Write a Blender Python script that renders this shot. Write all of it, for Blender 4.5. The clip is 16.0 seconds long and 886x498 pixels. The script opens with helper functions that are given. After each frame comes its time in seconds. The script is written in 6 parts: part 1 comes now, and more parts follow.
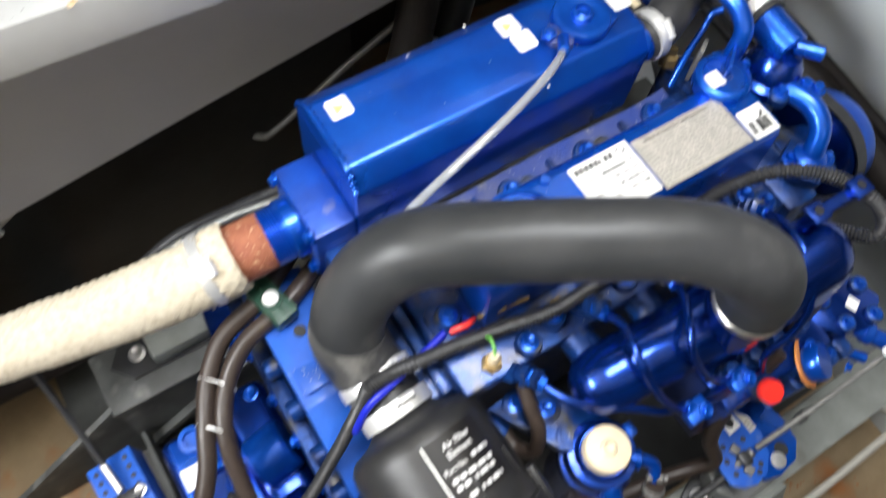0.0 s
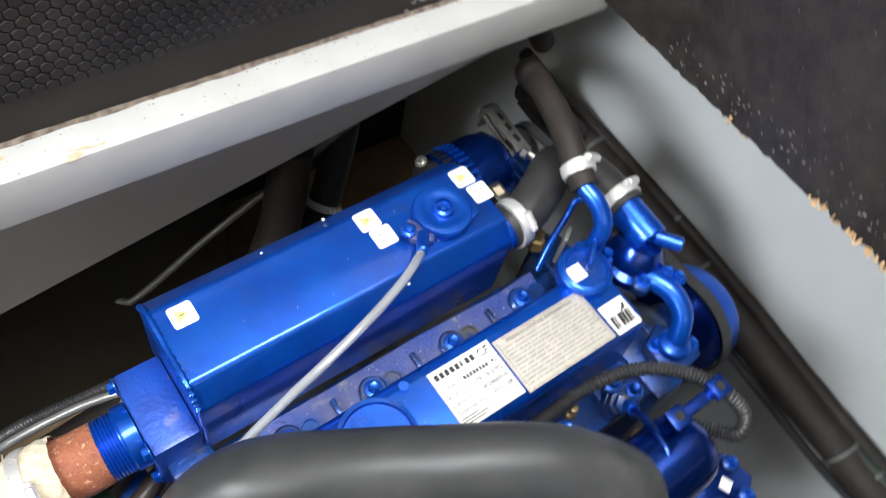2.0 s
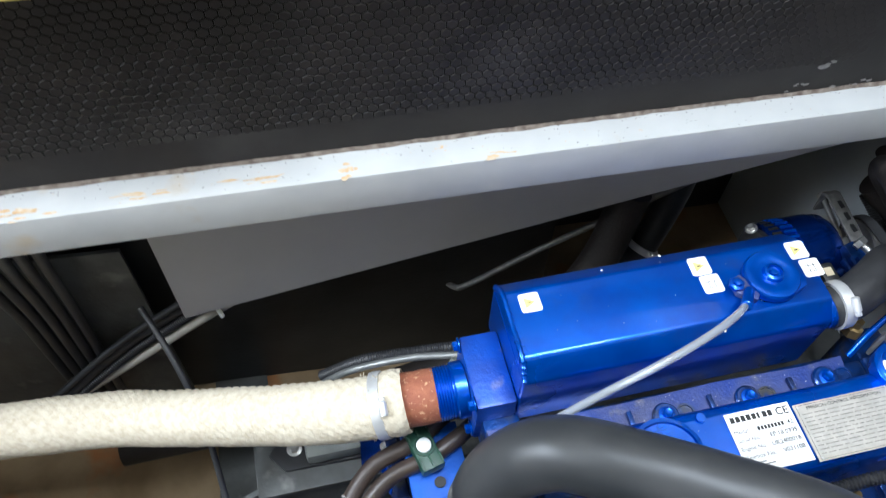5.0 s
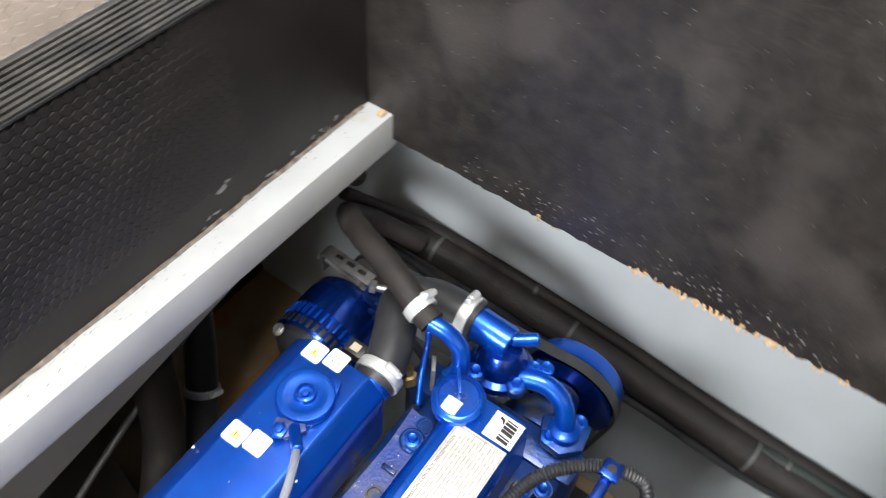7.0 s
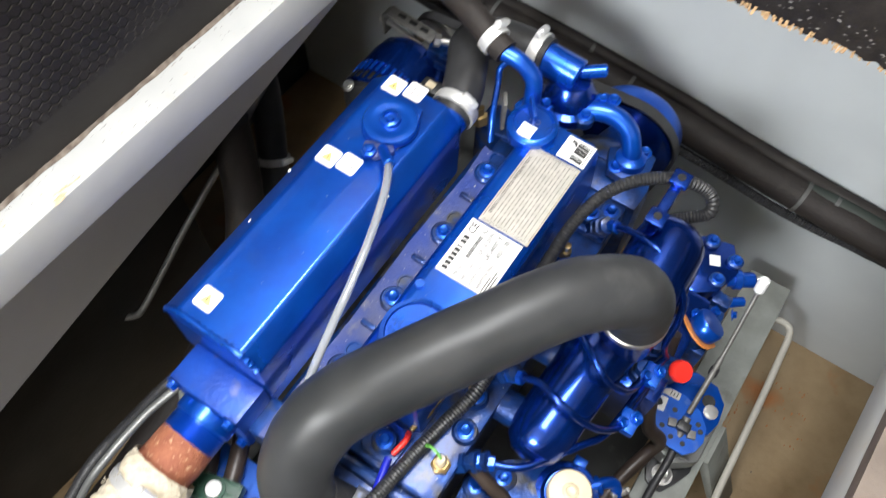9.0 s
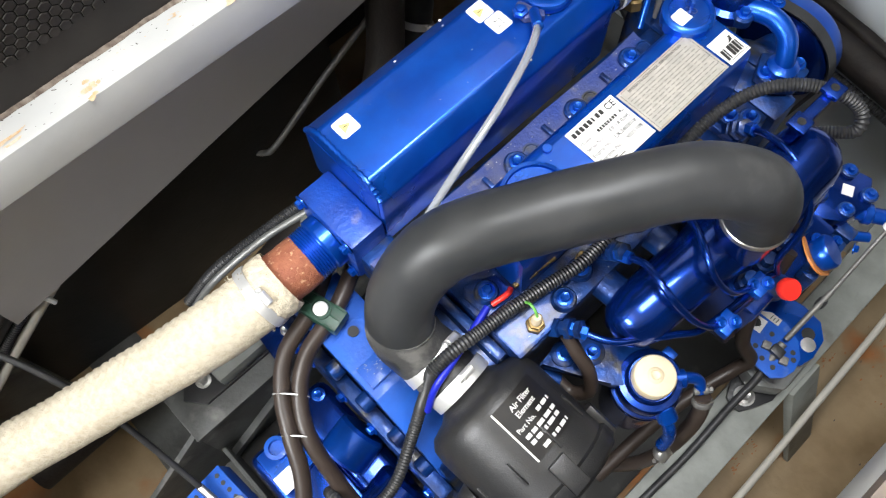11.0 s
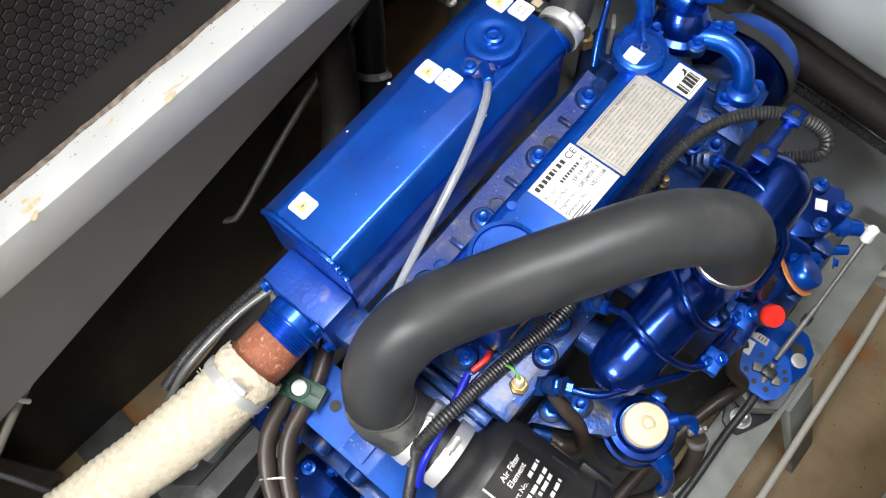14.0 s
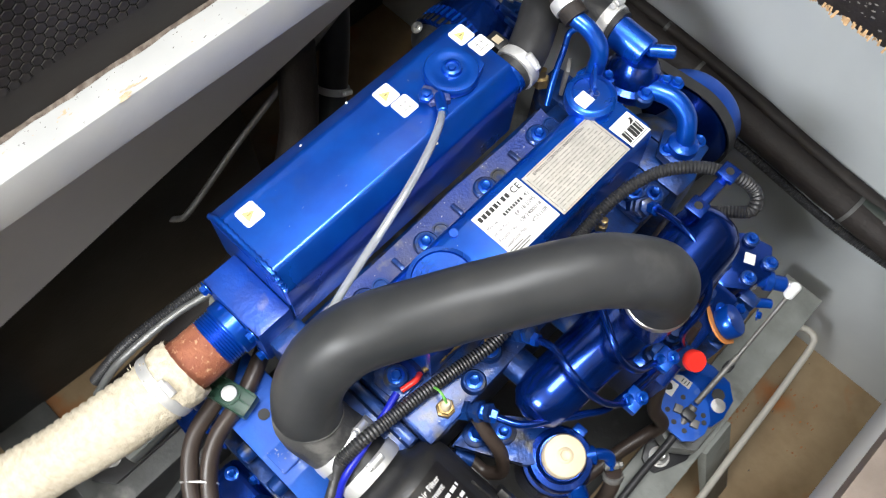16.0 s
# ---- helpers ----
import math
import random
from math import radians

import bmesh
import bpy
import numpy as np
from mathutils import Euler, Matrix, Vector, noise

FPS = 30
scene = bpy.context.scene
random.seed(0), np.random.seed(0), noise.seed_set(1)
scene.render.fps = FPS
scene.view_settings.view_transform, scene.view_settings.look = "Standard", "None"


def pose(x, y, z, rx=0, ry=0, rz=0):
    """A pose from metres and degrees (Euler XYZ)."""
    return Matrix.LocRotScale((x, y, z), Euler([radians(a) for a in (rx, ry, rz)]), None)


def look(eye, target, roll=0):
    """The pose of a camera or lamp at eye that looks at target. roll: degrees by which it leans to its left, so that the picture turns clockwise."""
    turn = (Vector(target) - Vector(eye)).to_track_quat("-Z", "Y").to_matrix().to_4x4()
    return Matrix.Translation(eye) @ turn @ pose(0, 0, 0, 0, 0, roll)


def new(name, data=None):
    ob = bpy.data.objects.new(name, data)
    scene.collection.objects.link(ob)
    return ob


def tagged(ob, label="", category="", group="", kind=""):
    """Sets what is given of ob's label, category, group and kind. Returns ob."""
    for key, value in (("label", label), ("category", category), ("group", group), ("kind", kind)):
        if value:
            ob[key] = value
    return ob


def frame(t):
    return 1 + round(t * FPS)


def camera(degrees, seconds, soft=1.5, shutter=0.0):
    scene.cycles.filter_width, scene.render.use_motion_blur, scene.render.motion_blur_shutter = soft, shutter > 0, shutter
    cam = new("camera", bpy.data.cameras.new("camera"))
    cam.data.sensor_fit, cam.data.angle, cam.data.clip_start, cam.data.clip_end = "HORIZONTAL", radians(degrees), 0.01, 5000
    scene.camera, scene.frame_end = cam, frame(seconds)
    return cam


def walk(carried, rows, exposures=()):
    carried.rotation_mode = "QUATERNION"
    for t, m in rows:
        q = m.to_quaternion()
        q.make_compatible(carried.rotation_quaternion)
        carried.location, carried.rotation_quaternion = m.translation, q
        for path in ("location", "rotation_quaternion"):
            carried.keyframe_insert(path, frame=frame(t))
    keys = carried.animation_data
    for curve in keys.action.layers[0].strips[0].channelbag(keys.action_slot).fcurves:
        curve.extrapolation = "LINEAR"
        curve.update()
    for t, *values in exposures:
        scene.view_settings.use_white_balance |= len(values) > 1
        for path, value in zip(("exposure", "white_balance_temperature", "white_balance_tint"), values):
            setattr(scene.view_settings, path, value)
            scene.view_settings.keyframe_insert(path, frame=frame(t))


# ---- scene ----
cam = camera(58.2, 16.0, soft=1.1, shutter=0.6)
PATH = [
    (0, (-0.144, -0.269, 0.777), (0.385, 0.441, -1.017), 9.4),
    (0.5, (-0.186, -0.288, 0.783), (0.291, 0.312, -1.064), 10.2),
    (1, (-0.152, -0.253, 0.773), (0.435, 0.41, -1.02), 10.1),
    (1.5, (-0.102, -0.216, 0.775), (0.667, 0.46, -0.943), 14.7),
    (2, (-0.054, -0.206, 0.804), (0.746, 0.578, -0.853), 16.6),
    (2.5, (-0.062, -0.204, 0.828), (0.749, 0.639, -0.794), 25.1),
    (3, (-0.107, -0.251, 0.822), (0.472, 0.689, -0.845), 22.1),
    (3.2, (-0.132, -0.276, 0.799), (0.374, 0.7, -0.871), 20.1),
    (5.3, (-0.158, -0.249, 0.892), (0.067, 0.871, -0.749), 2.2),
    (5.5, (-0.123, -0.244, 0.899), (0.2, 0.87, -0.731), 3.3),
    (6, (-0.054, -0.238, 0.896), (0.547, 0.768, -0.725), 11.1),
    (6.5, (-0.008, -0.216, 0.892), (0.808, 0.66, -0.71), 11.7),
    (7, (0.039, -0.18, 0.891), (1.047, 0.521, -0.687), 5.0),
    (7.5, (0.005, -0.19, 0.867), (0.973, 0.402, -0.781), 1.5),
    (8, (-0.034, -0.198, 0.864), (0.846, 0.364, -0.842), 0.8),
    (8.5, (-0.068, -0.208, 0.855), (0.766, 0.337, -0.879), 1.7),
    (9, (-0.1, -0.215, 0.853), (0.655, 0.329, -0.918), 2.3),
    (9.5, (-0.128, -0.227, 0.848), (0.541, 0.332, -0.952), 2.7),
    (10, (-0.156, -0.242, 0.84), (0.444, 0.331, -0.98), 3.3),
    (10.2, (-0.159, -0.25, 0.841), (0.401, 0.332, -0.989), 2.5),
    (12.3, (-0.162, -0.23, 0.848), (0.241, 0.39, -1.01), -6.8),
    (12.5, (-0.151, -0.228, 0.848), (0.26, 0.398, -1.006), -7.6),
    (13, (-0.134, -0.225, 0.847), (0.3, 0.379, -1.009), -7.3),
    (13.5, (-0.12, -0.218, 0.848), (0.34, 0.375, -1.006), -7.4),
    (14, (-0.108, -0.214, 0.849), (0.383, 0.383, -0.995), -7.0),
    (14.5, (-0.105, -0.211, 0.852), (0.418, 0.386, -0.984), -6.1),
    (15, (-0.101, -0.213, 0.855), (0.432, 0.385, -0.978), -5.7),
    (15.5, (-0.09, -0.219, 0.858), (0.484, 0.356, -0.969), -0.3),
    (16, (-0.102, -0.223, 0.868), (0.503, 0.319, -0.96), 6.2),
]
walk(cam, [(t, look(eye, target, roll)) for t, eye, target, roll in PATH],
     [(0.0, 0.42, 6500, 10), (1.5, 0.38, 6500, 10), (3.0, 0.46, 6500, 10), (5.3, 0.27, 5700, 7), (6.0, 0.34, 5750, 7), (6.6, 0.44, 6450, 10), (7.5, 0.60, 6500, 10), (8.5, 0.50, 6550, 10), (10.0, 0.44, 6500, 10), (12.5, 0.28, 6500, 10), (14.5, 0.32, 6500, 10), (16.0, 0.38, 6500, 10)])

# ---- world, light ----
world = bpy.data.worlds.new("world")
scene.world = world
world.use_nodes = True
wn = world.node_tree
sky = wn.nodes.new("ShaderNodeTexSky")
sky.sky_type, sky.sun_disc, sky.sun_elevation, sky.sun_rotation = "NISHITA", False, radians(40), radians(200)
wn.links.new(sky.outputs[0], wn.nodes["Background"].inputs[0])
wn.nodes["Background"].inputs[1].default_value = 0.10


def area_lamp(name, eye, target, width, height, watts, colour):
    data = bpy.data.lights.new(name, "AREA")
    data.shape, data.size, data.size_y, data.energy, data.color = "RECTANGLE", width, height, watts, colour
    ob = new(name, data)
    ob.matrix_world = look(eye, target)
    return ob


# daylight falling through the open hatch above, and through the open doorway aft
area_lamp("hatch_light", (0.10, -0.10, 1.93), (0.10, -0.10, 0), 0.75, 0.55, 29, (0.97, 0.985, 1.0))
area_lamp("doorway_light", (-1.95, -0.15, 1.32), (0.5, -0.1, 0.2), 0.85, 1.00, 96, (0.95, 0.975, 1.0))


# ---- materials ----
def rgb(c):
    return (*c, 1.0)


def material(name, colour, rough=0.5, metal=0.0, second=None, scale=40.0, amount=0.5, bump=0.0, bump_scale=200.0, coat=0.0,
             stain=None, stain_scale=6.0, stain_level=0.6, rough_vary=0.1, spec=0.5):
    """A surface with colour that varies at two scales, patches of stain, uneven gloss and fine relief."""
    m = bpy.data.materials.new(name)
    m.use_nodes = True
    n, l = m.node_tree.nodes, m.node_tree.links
    b = n["Principled BSDF"]
    b.inputs["Metallic"].default_value, b.inputs["Coat Weight"].default_value = metal, coat
    b.inputs["Coat Roughness"].default_value = 0.06
    b.inputs["Specular IOR Level"].default_value = spec
    co = n.new("ShaderNodeTexCoord")

    def noise_at(s, detail=6.0):
        t = n.new("ShaderNodeTexNoise")
        t.inputs["Scale"].default_value, t.inputs["Detail"].default_value = s, detail
        l.new(co.outputs["Object"], t.inputs["Vector"])
        return t

    def ramp(src, lo, hi):
        r = n.new("ShaderNodeMapRange")
        r.inputs[1].default_value, r.inputs[2].default_value = lo, hi
        l.new(src, r.inputs[0])
        return r.outputs[0]

    def mix(fac, a, c):
        x = n.new("ShaderNodeMix")
        x.data_type = "RGBA"
        l.new(fac, x.inputs[0])
        for i, v in ((6, a), (7, c)):
            if isinstance(v, tuple):
                x.inputs[i].default_value = rgb(v)
            else:
                l.new(v, x.inputs[i])
        return x.outputs[2]

    fine = noise_at(scale)
    second = second or tuple(min(1.0, v * 0.75) for v in colour)
    f = n.new("ShaderNodeMath")
    f.operation, f.inputs[1].default_value = "MULTIPLY", amount
    l.new(ramp(fine.outputs["Fac"], 0.35, 0.7), f.inputs[0])
    out = mix(f.outputs[0], colour, second)
    if stain:
        big = noise_at(stain_scale, 9.0)
        out = mix(ramp(big.outputs["Fac"], stain_level, stain_level + 0.12), out, stain)
    l.new(out, b.inputs["Base Color"])
    r = n.new("ShaderNodeMapRange")
    r.inputs[3].default_value, r.inputs[4].default_value = max(0.02, rough - rough_vary), min(1.0, rough + rough_vary)
    l.new(noise_at(scale * 0.35).outputs["Fac"], r.inputs[0])
    l.new(r.outputs[0], b.inputs["Roughness"])
    if bump:
        bp = n.new("ShaderNodeBump")
        bp.inputs["Strength"].default_value, bp.inputs["Distance"].default_value = bump, 0.002
        l.new(noise_at(bump_scale).outputs["Fac"], bp.inputs["Height"])
        l.new(bp.outputs[0], b.inputs["Normal"])
    return m


BLUE = material("blue_enamel", (0.002, 0.090, 0.53), 0.29, 0.66, (0.003, 0.052, 0.37), 26, 0.8, 0.03, 200, coat=0.4, stain=(0.016, 0.076, 0.38), stain_scale=19, stain_level=0.60)
BLUE_DEEP = material("deep_blue_enamel", (0.003, 0.050, 0.36), 0.24, 0.85, (0.006, 0.028, 0.19), 34, 0.9, 0.06, 220, coat=0.5, stain=(0.045, 0.042, 0.055), stain_scale=24, stain_level=0.63)
BLUE_CAST = material("blue_enamel_on_casting", (0.006, 0.054, 0.25), 0.36, 0.5, (0.008, 0.016, 0.060), 48, 1.0, 0.32, 260, coat=0.3, stain=(0.070, 0.070, 0.070), stain_scale=34, stain_level=0.55)
BLUE_DUSTY = material("dusty_blue_enamel", (0.014, 0.042, 0.23), 0.45, 0.25, (0.085, 0.095, 0.18), 24, 0.9, 0.35, 300, coat=0.15, stain=(0.17, 0.168, 0.18), stain_scale=36, stain_level=0.57)
BLUE_LIGHT = material("light_blue_paint", (0.010, 0.105, 0.52), 0.4, 0.15, (0.012, 0.070, 0.38), 40, 0.8, 0.18, 200, coat=0.2, stain=(0.10, 0.17, 0.44), stain_scale=38, stain_level=0.60)
BLUE_WORN = material("weathered_blue_enamel", (0.008, 0.075, 0.44), 0.38, 0.3, (0.014, 0.045, 0.25), 34, 0.9, 0.28, 220, coat=0.2, stain=(0.09, 0.12, 0.32), stain_scale=46, stain_level=0.60)
RUBBER = material("black_rubber", (0.022, 0.022, 0.023), 0.42, 0.0, (0.04, 0.04, 0.042), 60, 0.6, 0.12, 500)
HOSE = material("dusty_rubber_hose", (0.021, 0.023, 0.025), 0.42, 0.0, (0.044, 0.045, 0.047), 9, 1.0, 0.05, 70, stain=(0.095, 0.095, 0.094), stain_scale=8, stain_level=0.60, rough_vary=0.16, spec=0.4)
BROWN_RUBBER = material("brown_black_cable", (0.035, 0.025, 0.020), 0.40, 0.0, (0.05, 0.036, 0.03), 50, 0.6, 0.08, 300)
FOAM = material("foam_lagging", (0.022, 0.017, 0.015), 0.62, 0.0, (0.014, 0.012, 0.011), 60, 0.7, 0.4, 240, stain=(0.045, 0.037, 0.032), stain_scale=12, stain_level=0.62, spec=0.35)
PLASTIC = material("black_plastic", (0.018, 0.018, 0.019), 0.38, 0.0, (0.03, 0.03, 0.03), 90, 0.4, 0.15, 600)
STEEL = material("zinc_plated_steel", (0.62, 0.61, 0.58), 0.32, 0.9, (0.45, 0.44, 0.42), 90, 0.7, 0.15, 400)
STEEL_WHITE = material("bright_clamp_steel", (0.75, 0.75, 0.74), 0.35, 0.6, (0.6, 0.6, 0.6), 90, 0.5, 0.1, 400)
BRASS = material("brass", (0.44, 0.31, 0.13), 0.38, 0.85, (0.26, 0.18, 0.08), 90, 0.8, 0.1, 300)
GREY = material("grey_bulkhead_paint", (0.50, 0.535, 0.55), 0.38, 0.0, (0.45, 0.48, 0.50), 14, 0.6, 0.10, 90, stain=(0.40, 0.425, 0.43), stain_scale=5, stain_level=0.62)
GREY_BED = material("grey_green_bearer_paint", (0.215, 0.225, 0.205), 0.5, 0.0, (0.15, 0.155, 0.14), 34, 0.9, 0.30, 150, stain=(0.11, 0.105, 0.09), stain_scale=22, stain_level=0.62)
BEAM = material("pale_grey_beam_paint", (0.47, 0.475, 0.465), 0.45, 0.0, (0.40, 0.405, 0.40), 18, 0.7, 0.10, 120, stain=(0.44, 0.36, 0.25), stain_scale=13, stain_level=0.66)
WEB = material("grey_web_paint", (0.36, 0.35, 0.345), 0.5, 0.0, (0.32, 0.31, 0.305), 10, 0.6, 0.05, 100)
BILGE = material("rusty_bilge_paint", (0.30, 0.215, 0.12), 0.55, 0.0, (0.19, 0.125, 0.06), 14, 1.0, 0.35, 90, stain=(0.30, 0.115, 0.03), stain_scale=10, stain_level=0.56)
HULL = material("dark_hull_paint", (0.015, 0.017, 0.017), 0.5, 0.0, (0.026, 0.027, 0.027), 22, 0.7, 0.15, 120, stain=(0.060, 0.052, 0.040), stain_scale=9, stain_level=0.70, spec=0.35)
PLY = material("black_phenolic_ply", (0.013, 0.010, 0.009), 0.55, 0.0, (0.022, 0.018, 0.016), 24, 0.7, 0.08, 120, stain=(0.036, 0.032, 0.030), stain_scale=5, stain_level=0.6, rough_vary=0.12, spec=0.30)
PLY_PAD = material("worn_grip_pad", (0.016, 0.0135, 0.012), 0.50, 0.0, (0.026, 0.022, 0.020), 30, 0.8, 0.10, 160, stain=(0.034, 0.030, 0.028), stain_scale=6, stain_level=0.60, rough_vary=0.14, spec=0.30)
GROOVE = material("dark_grip_grooves", (0.004, 0.0035, 0.003), 0.8, 0.0, (0.007, 0.006, 0.005), 60, 0.7, spec=0.1)
PLY_SCUFF = material("scuffed_phenolic_ply", (0.014, 0.012, 0.011), 0.40, 0.0, (0.030, 0.026, 0.023), 60, 0.8, 0.30, 300, stain=(0.042, 0.037, 0.034), stain_scale=7, stain_level=0.57, rough_vary=0.16, spec=0.45)
SPLINTER = material("raw_torn_wood", (0.55, 0.37, 0.20), 0.8, 0.0, (0.40, 0.24, 0.11), 200, 0.8, 0.4, 500)
DECK = material("beige_hex_deck", (0.15, 0.12, 0.10), 0.55, 0.0, (0.10, 0.08, 0.065), 30, 0.8, 0.2, 200, stain=(0.20, 0.165, 0.135), stain_scale=12, stain_level=0.6)
LAGGING = material("cream_woven_lagging", (0.60, 0.54, 0.42), 0.9, 0.0, (0.46, 0.39, 0.28), 130, 0.9, 0.6, 500)
RUST_PIPE = material("rusty_iron_pipe", (0.24, 0.075, 0.04), 0.75, 0.1, (0.33, 0.12, 0.06), 90, 0.9, 0.6, 300, stain=(0.55, 0.32, 0.18), stain_scale=230, stain_level=0.60)
WHITE = material("white_label", (0.80, 0.80, 0.78), 0.4, 0.0, (0.74, 0.74, 0.72), 60, 0.4)
YELLOW_LABEL = material("yellow_warning_triangle", (0.80, 0.66, 0.22), 0.4)
INK = material("black_print", (0.01, 0.01, 0.01), 0.5)
GREY_INK = material("grey_print", (0.10, 0.10, 0.10), 0.5)
PLATE_INK = material("worn_plate_print", (0.24, 0.23, 0.21), 0.5, 0.3, (0.38, 0.36, 0.32), 150, 0.9)
GREY_METAL = material("dull_galvanised_metal", (0.24, 0.245, 0.235), 0.42, 0.5, (0.17, 0.17, 0.165), 60, 0.8, 0.15, 200)
DULL_STEEL = material("dull_grey_steel", (0.20, 0.195, 0.18), 0.5, 0.5, (0.12, 0.115, 0.11), 120, 0.8, 0.15, 300)
# near-black colour that stands in for the shade beneath the engine
UNDER_SHADE = material("dark_under_engine_shade", (0.030, 0.030, 0.028), 0.5, 0.0, (0.014, 0.013, 0.012), 22, 0.9, 0.2, 120, stain=(0.08, 0.077, 0.07), stain_scale=26, stain_level=0.62)
# grey paint darkened by grime and by the port side's shade, put into the colour
GRIMY_SHADE = material("grimy_shaded_grey_paint", (0.085, 0.088, 0.084), 0.55, 0.0, (0.045, 0.045, 0.042), 26, 0.9, 0.25, 150, stain=(0.15, 0.148, 0.138), stain_scale=24, stain_level=0.60)
PALE_INK = material("white_print", (0.75, 0.75, 0.75), 0.5)
PLATE = material("brushed_aluminium_plate", (0.55, 0.52, 0.47), 0.42, 0.55, (0.42, 0.40, 0.36), 120, 0.8, 0.2, 300)
RED = material("red_plastic", (0.75, 0.03, 0.02), 0.35, 0.0, (0.6, 0.02, 0.015), 60, 0.4)
ORANGE = material("orange_gasket", (0.72, 0.27, 0.07), 0.5, 0.0, (0.6, 0.2, 0.05), 60, 0.5)
CREAM = material("cream_plastic_cap", (0.62, 0.52, 0.36), 0.45, 0.0, (0.5, 0.42, 0.28), 70, 0.6, 0.15, 200)
GREEN = material("dark_green_plastic", (0.012, 0.05, 0.03), 0.4, 0.0, (0.02, 0.065, 0.04), 60, 0.5)
DARK_GREEN = material("green_black_hose", (0.016, 0.024, 0.019), 0.5, 0.0, (0.012, 0.017, 0.013), 60, 0.5)
WIRE_GREY = material("grey_conduit", (0.40, 0.38, 0.33), 0.5, 0.0, (0.33, 0.31, 0.27), 40, 0.5)
CREAM_WALL = material("cream_cabin_lining", (0.72, 0.68, 0.60), 0.6, 0.0, (0.66, 0.62, 0.54), 5, 0.6, 0.05, 60)
YELLOW = material("yellow_plastic", (0.95, 0.80, 0.22), 0.35, 0.0, (0.90, 0.72, 0.16), 12, 0.5)
WIRE_BLUE = material("blue_wire", (0.01, 0.02, 0.45), 0.4)
WIRE_GREEN = material("green_wire", (0.15, 0.45, 0.08), 0.4)


def clear_tube():
    m = bpy.data.materials.new("clear_pvc_tube")
    m.use_nodes = True
    b = m.node_tree.nodes["Principled BSDF"]
    b.inputs["Base Color"].default_value, b.inputs["Roughness"].default_value = (0.50, 0.53, 0.56, 1), 0.08
    b.inputs["Transmission Weight"].default_value, b.inputs["IOR"].default_value = 0.60, 1.40
    b.inputs["Coat Weight"].default_value = 1.0
    return m


CLEAR = clear_tube()

# ---- mesh helpers ----
ENG = pose(0, 0, 0, 0, 0, 4.0)      # the engine's own axes: x to its front end, y to its port side
BAY = pose(0, 0, 0, 0, 0, 2.0)      # the deck beams' axes
ONE = Matrix.Identity(4)
FRAME_OF = {}


def thing(name, base, label, category, axes=ENG, group="", kind=""):
    """An Empty at the thing's base; its parts are drawn in the given axes."""
    ob = new(name)
    ob.empty_display_size = 0.02
    ob.matrix_world = axes @ Matrix.Translation(base)
    FRAME_OF[ob] = Matrix.Translation(base).inverted()
    return tagged(ob, label, category, group, kind)


def finish(name, bm, mat, smooth=40):
    bmesh.ops.recalc_face_normals(bm, faces=bm.faces)
    me = bpy.data.meshes.new(name)
    bm.to_mesh(me)
    bm.free()
    me.materials.append(mat)
    me.shade_smooth()
    me.set_sharp_from_angle(angle=radians(smooth))
    return me


def part(name, bm, mat, parent, label="", smooth=40):
    bm.transform(FRAME_OF[parent])
    ob = new(name, finish(name, bm, mat, smooth))
    ob.parent = parent
    FRAME_OF[ob] = FRAME_OF[parent]
    if label:
        ob["label"] = label
    return ob


def single(name, bm, mat, label, category, axes=ENG, group="", kind="", smooth=40):
    """A thing that is one mesh."""
    pts = [v.co for v in bm.verts]
    base = Vector((sum(p.x for p in pts) / len(pts), sum(p.y for p in pts) / len(pts), min(p.z for p in pts)))
    bm.transform(Matrix.Translation(base).inverted())
    ob = new(name, finish(name, bm, mat, smooth))
    ob.matrix_world = axes @ Matrix.Translation(base)
    FRAME_OF[ob] = Matrix.Translation(base).inverted()
    return tagged(ob, label, category, group, kind)


def shared(name, me, parent, m):
    """A part that shares its mesh with its like."""
    ob = new(name, me)
    ob.parent = parent
    ob.matrix_basis = FRAME_OF[parent] @ m
    return ob


def towards(p, d):
    """The pose at p whose z looks along d."""
    return Matrix.Translation(p) @ Vector(d).to_track_quat("Z", "Y").to_matrix().to_4x4()


def box(bm, lo, hi, bevel=0.0, m=ONE, segments=2):
    lo, hi = Vector(lo), Vector(hi)
    r = bmesh.ops.create_cube(bm, size=1.0, matrix=m @ Matrix.Translation((lo + hi) / 2) @ Matrix.Diagonal((*(hi - lo), 1)))
    if bevel:
        edges = list({e for v in r["verts"] for e in v.link_edges})
        bmesh.ops.bevel(bm, geom=edges, offset=bevel, segments=segments, profile=0.6, affect="EDGES")
    return bm


def lathe(bm, profile, m=ONE, segments=24):
    """Turn (radius, height) pairs about the z of m."""
    rings = []
    for r, h in profile:
        ring = []
        if r < 1e-6:
            ring = [bm.verts.new(m @ Vector((0, 0, h)))]
        else:
            ring = [bm.verts.new(m @ Vector((r * math.cos(2 * math.pi * k / segments), r * math.sin(2 * math.pi * k / segments), h))) for k in range(segments)]
        rings.append(ring)
    for a, b in zip(rings, rings[1:]):
        for k in range(segments):
            j = (k + 1) % segments
            q = [a[k % len(a)], a[j % len(a)], b[j % len(b)], b[k % len(b)]]
            q = [v for i, v in enumerate(q) if v not in q[:i]]
            if len(q) > 2:
                bm.faces.new(q)
    for ring in (rings[0], rings[-1]):
        if len(ring) > 2:
            bm.faces.new(ring)
    return bm


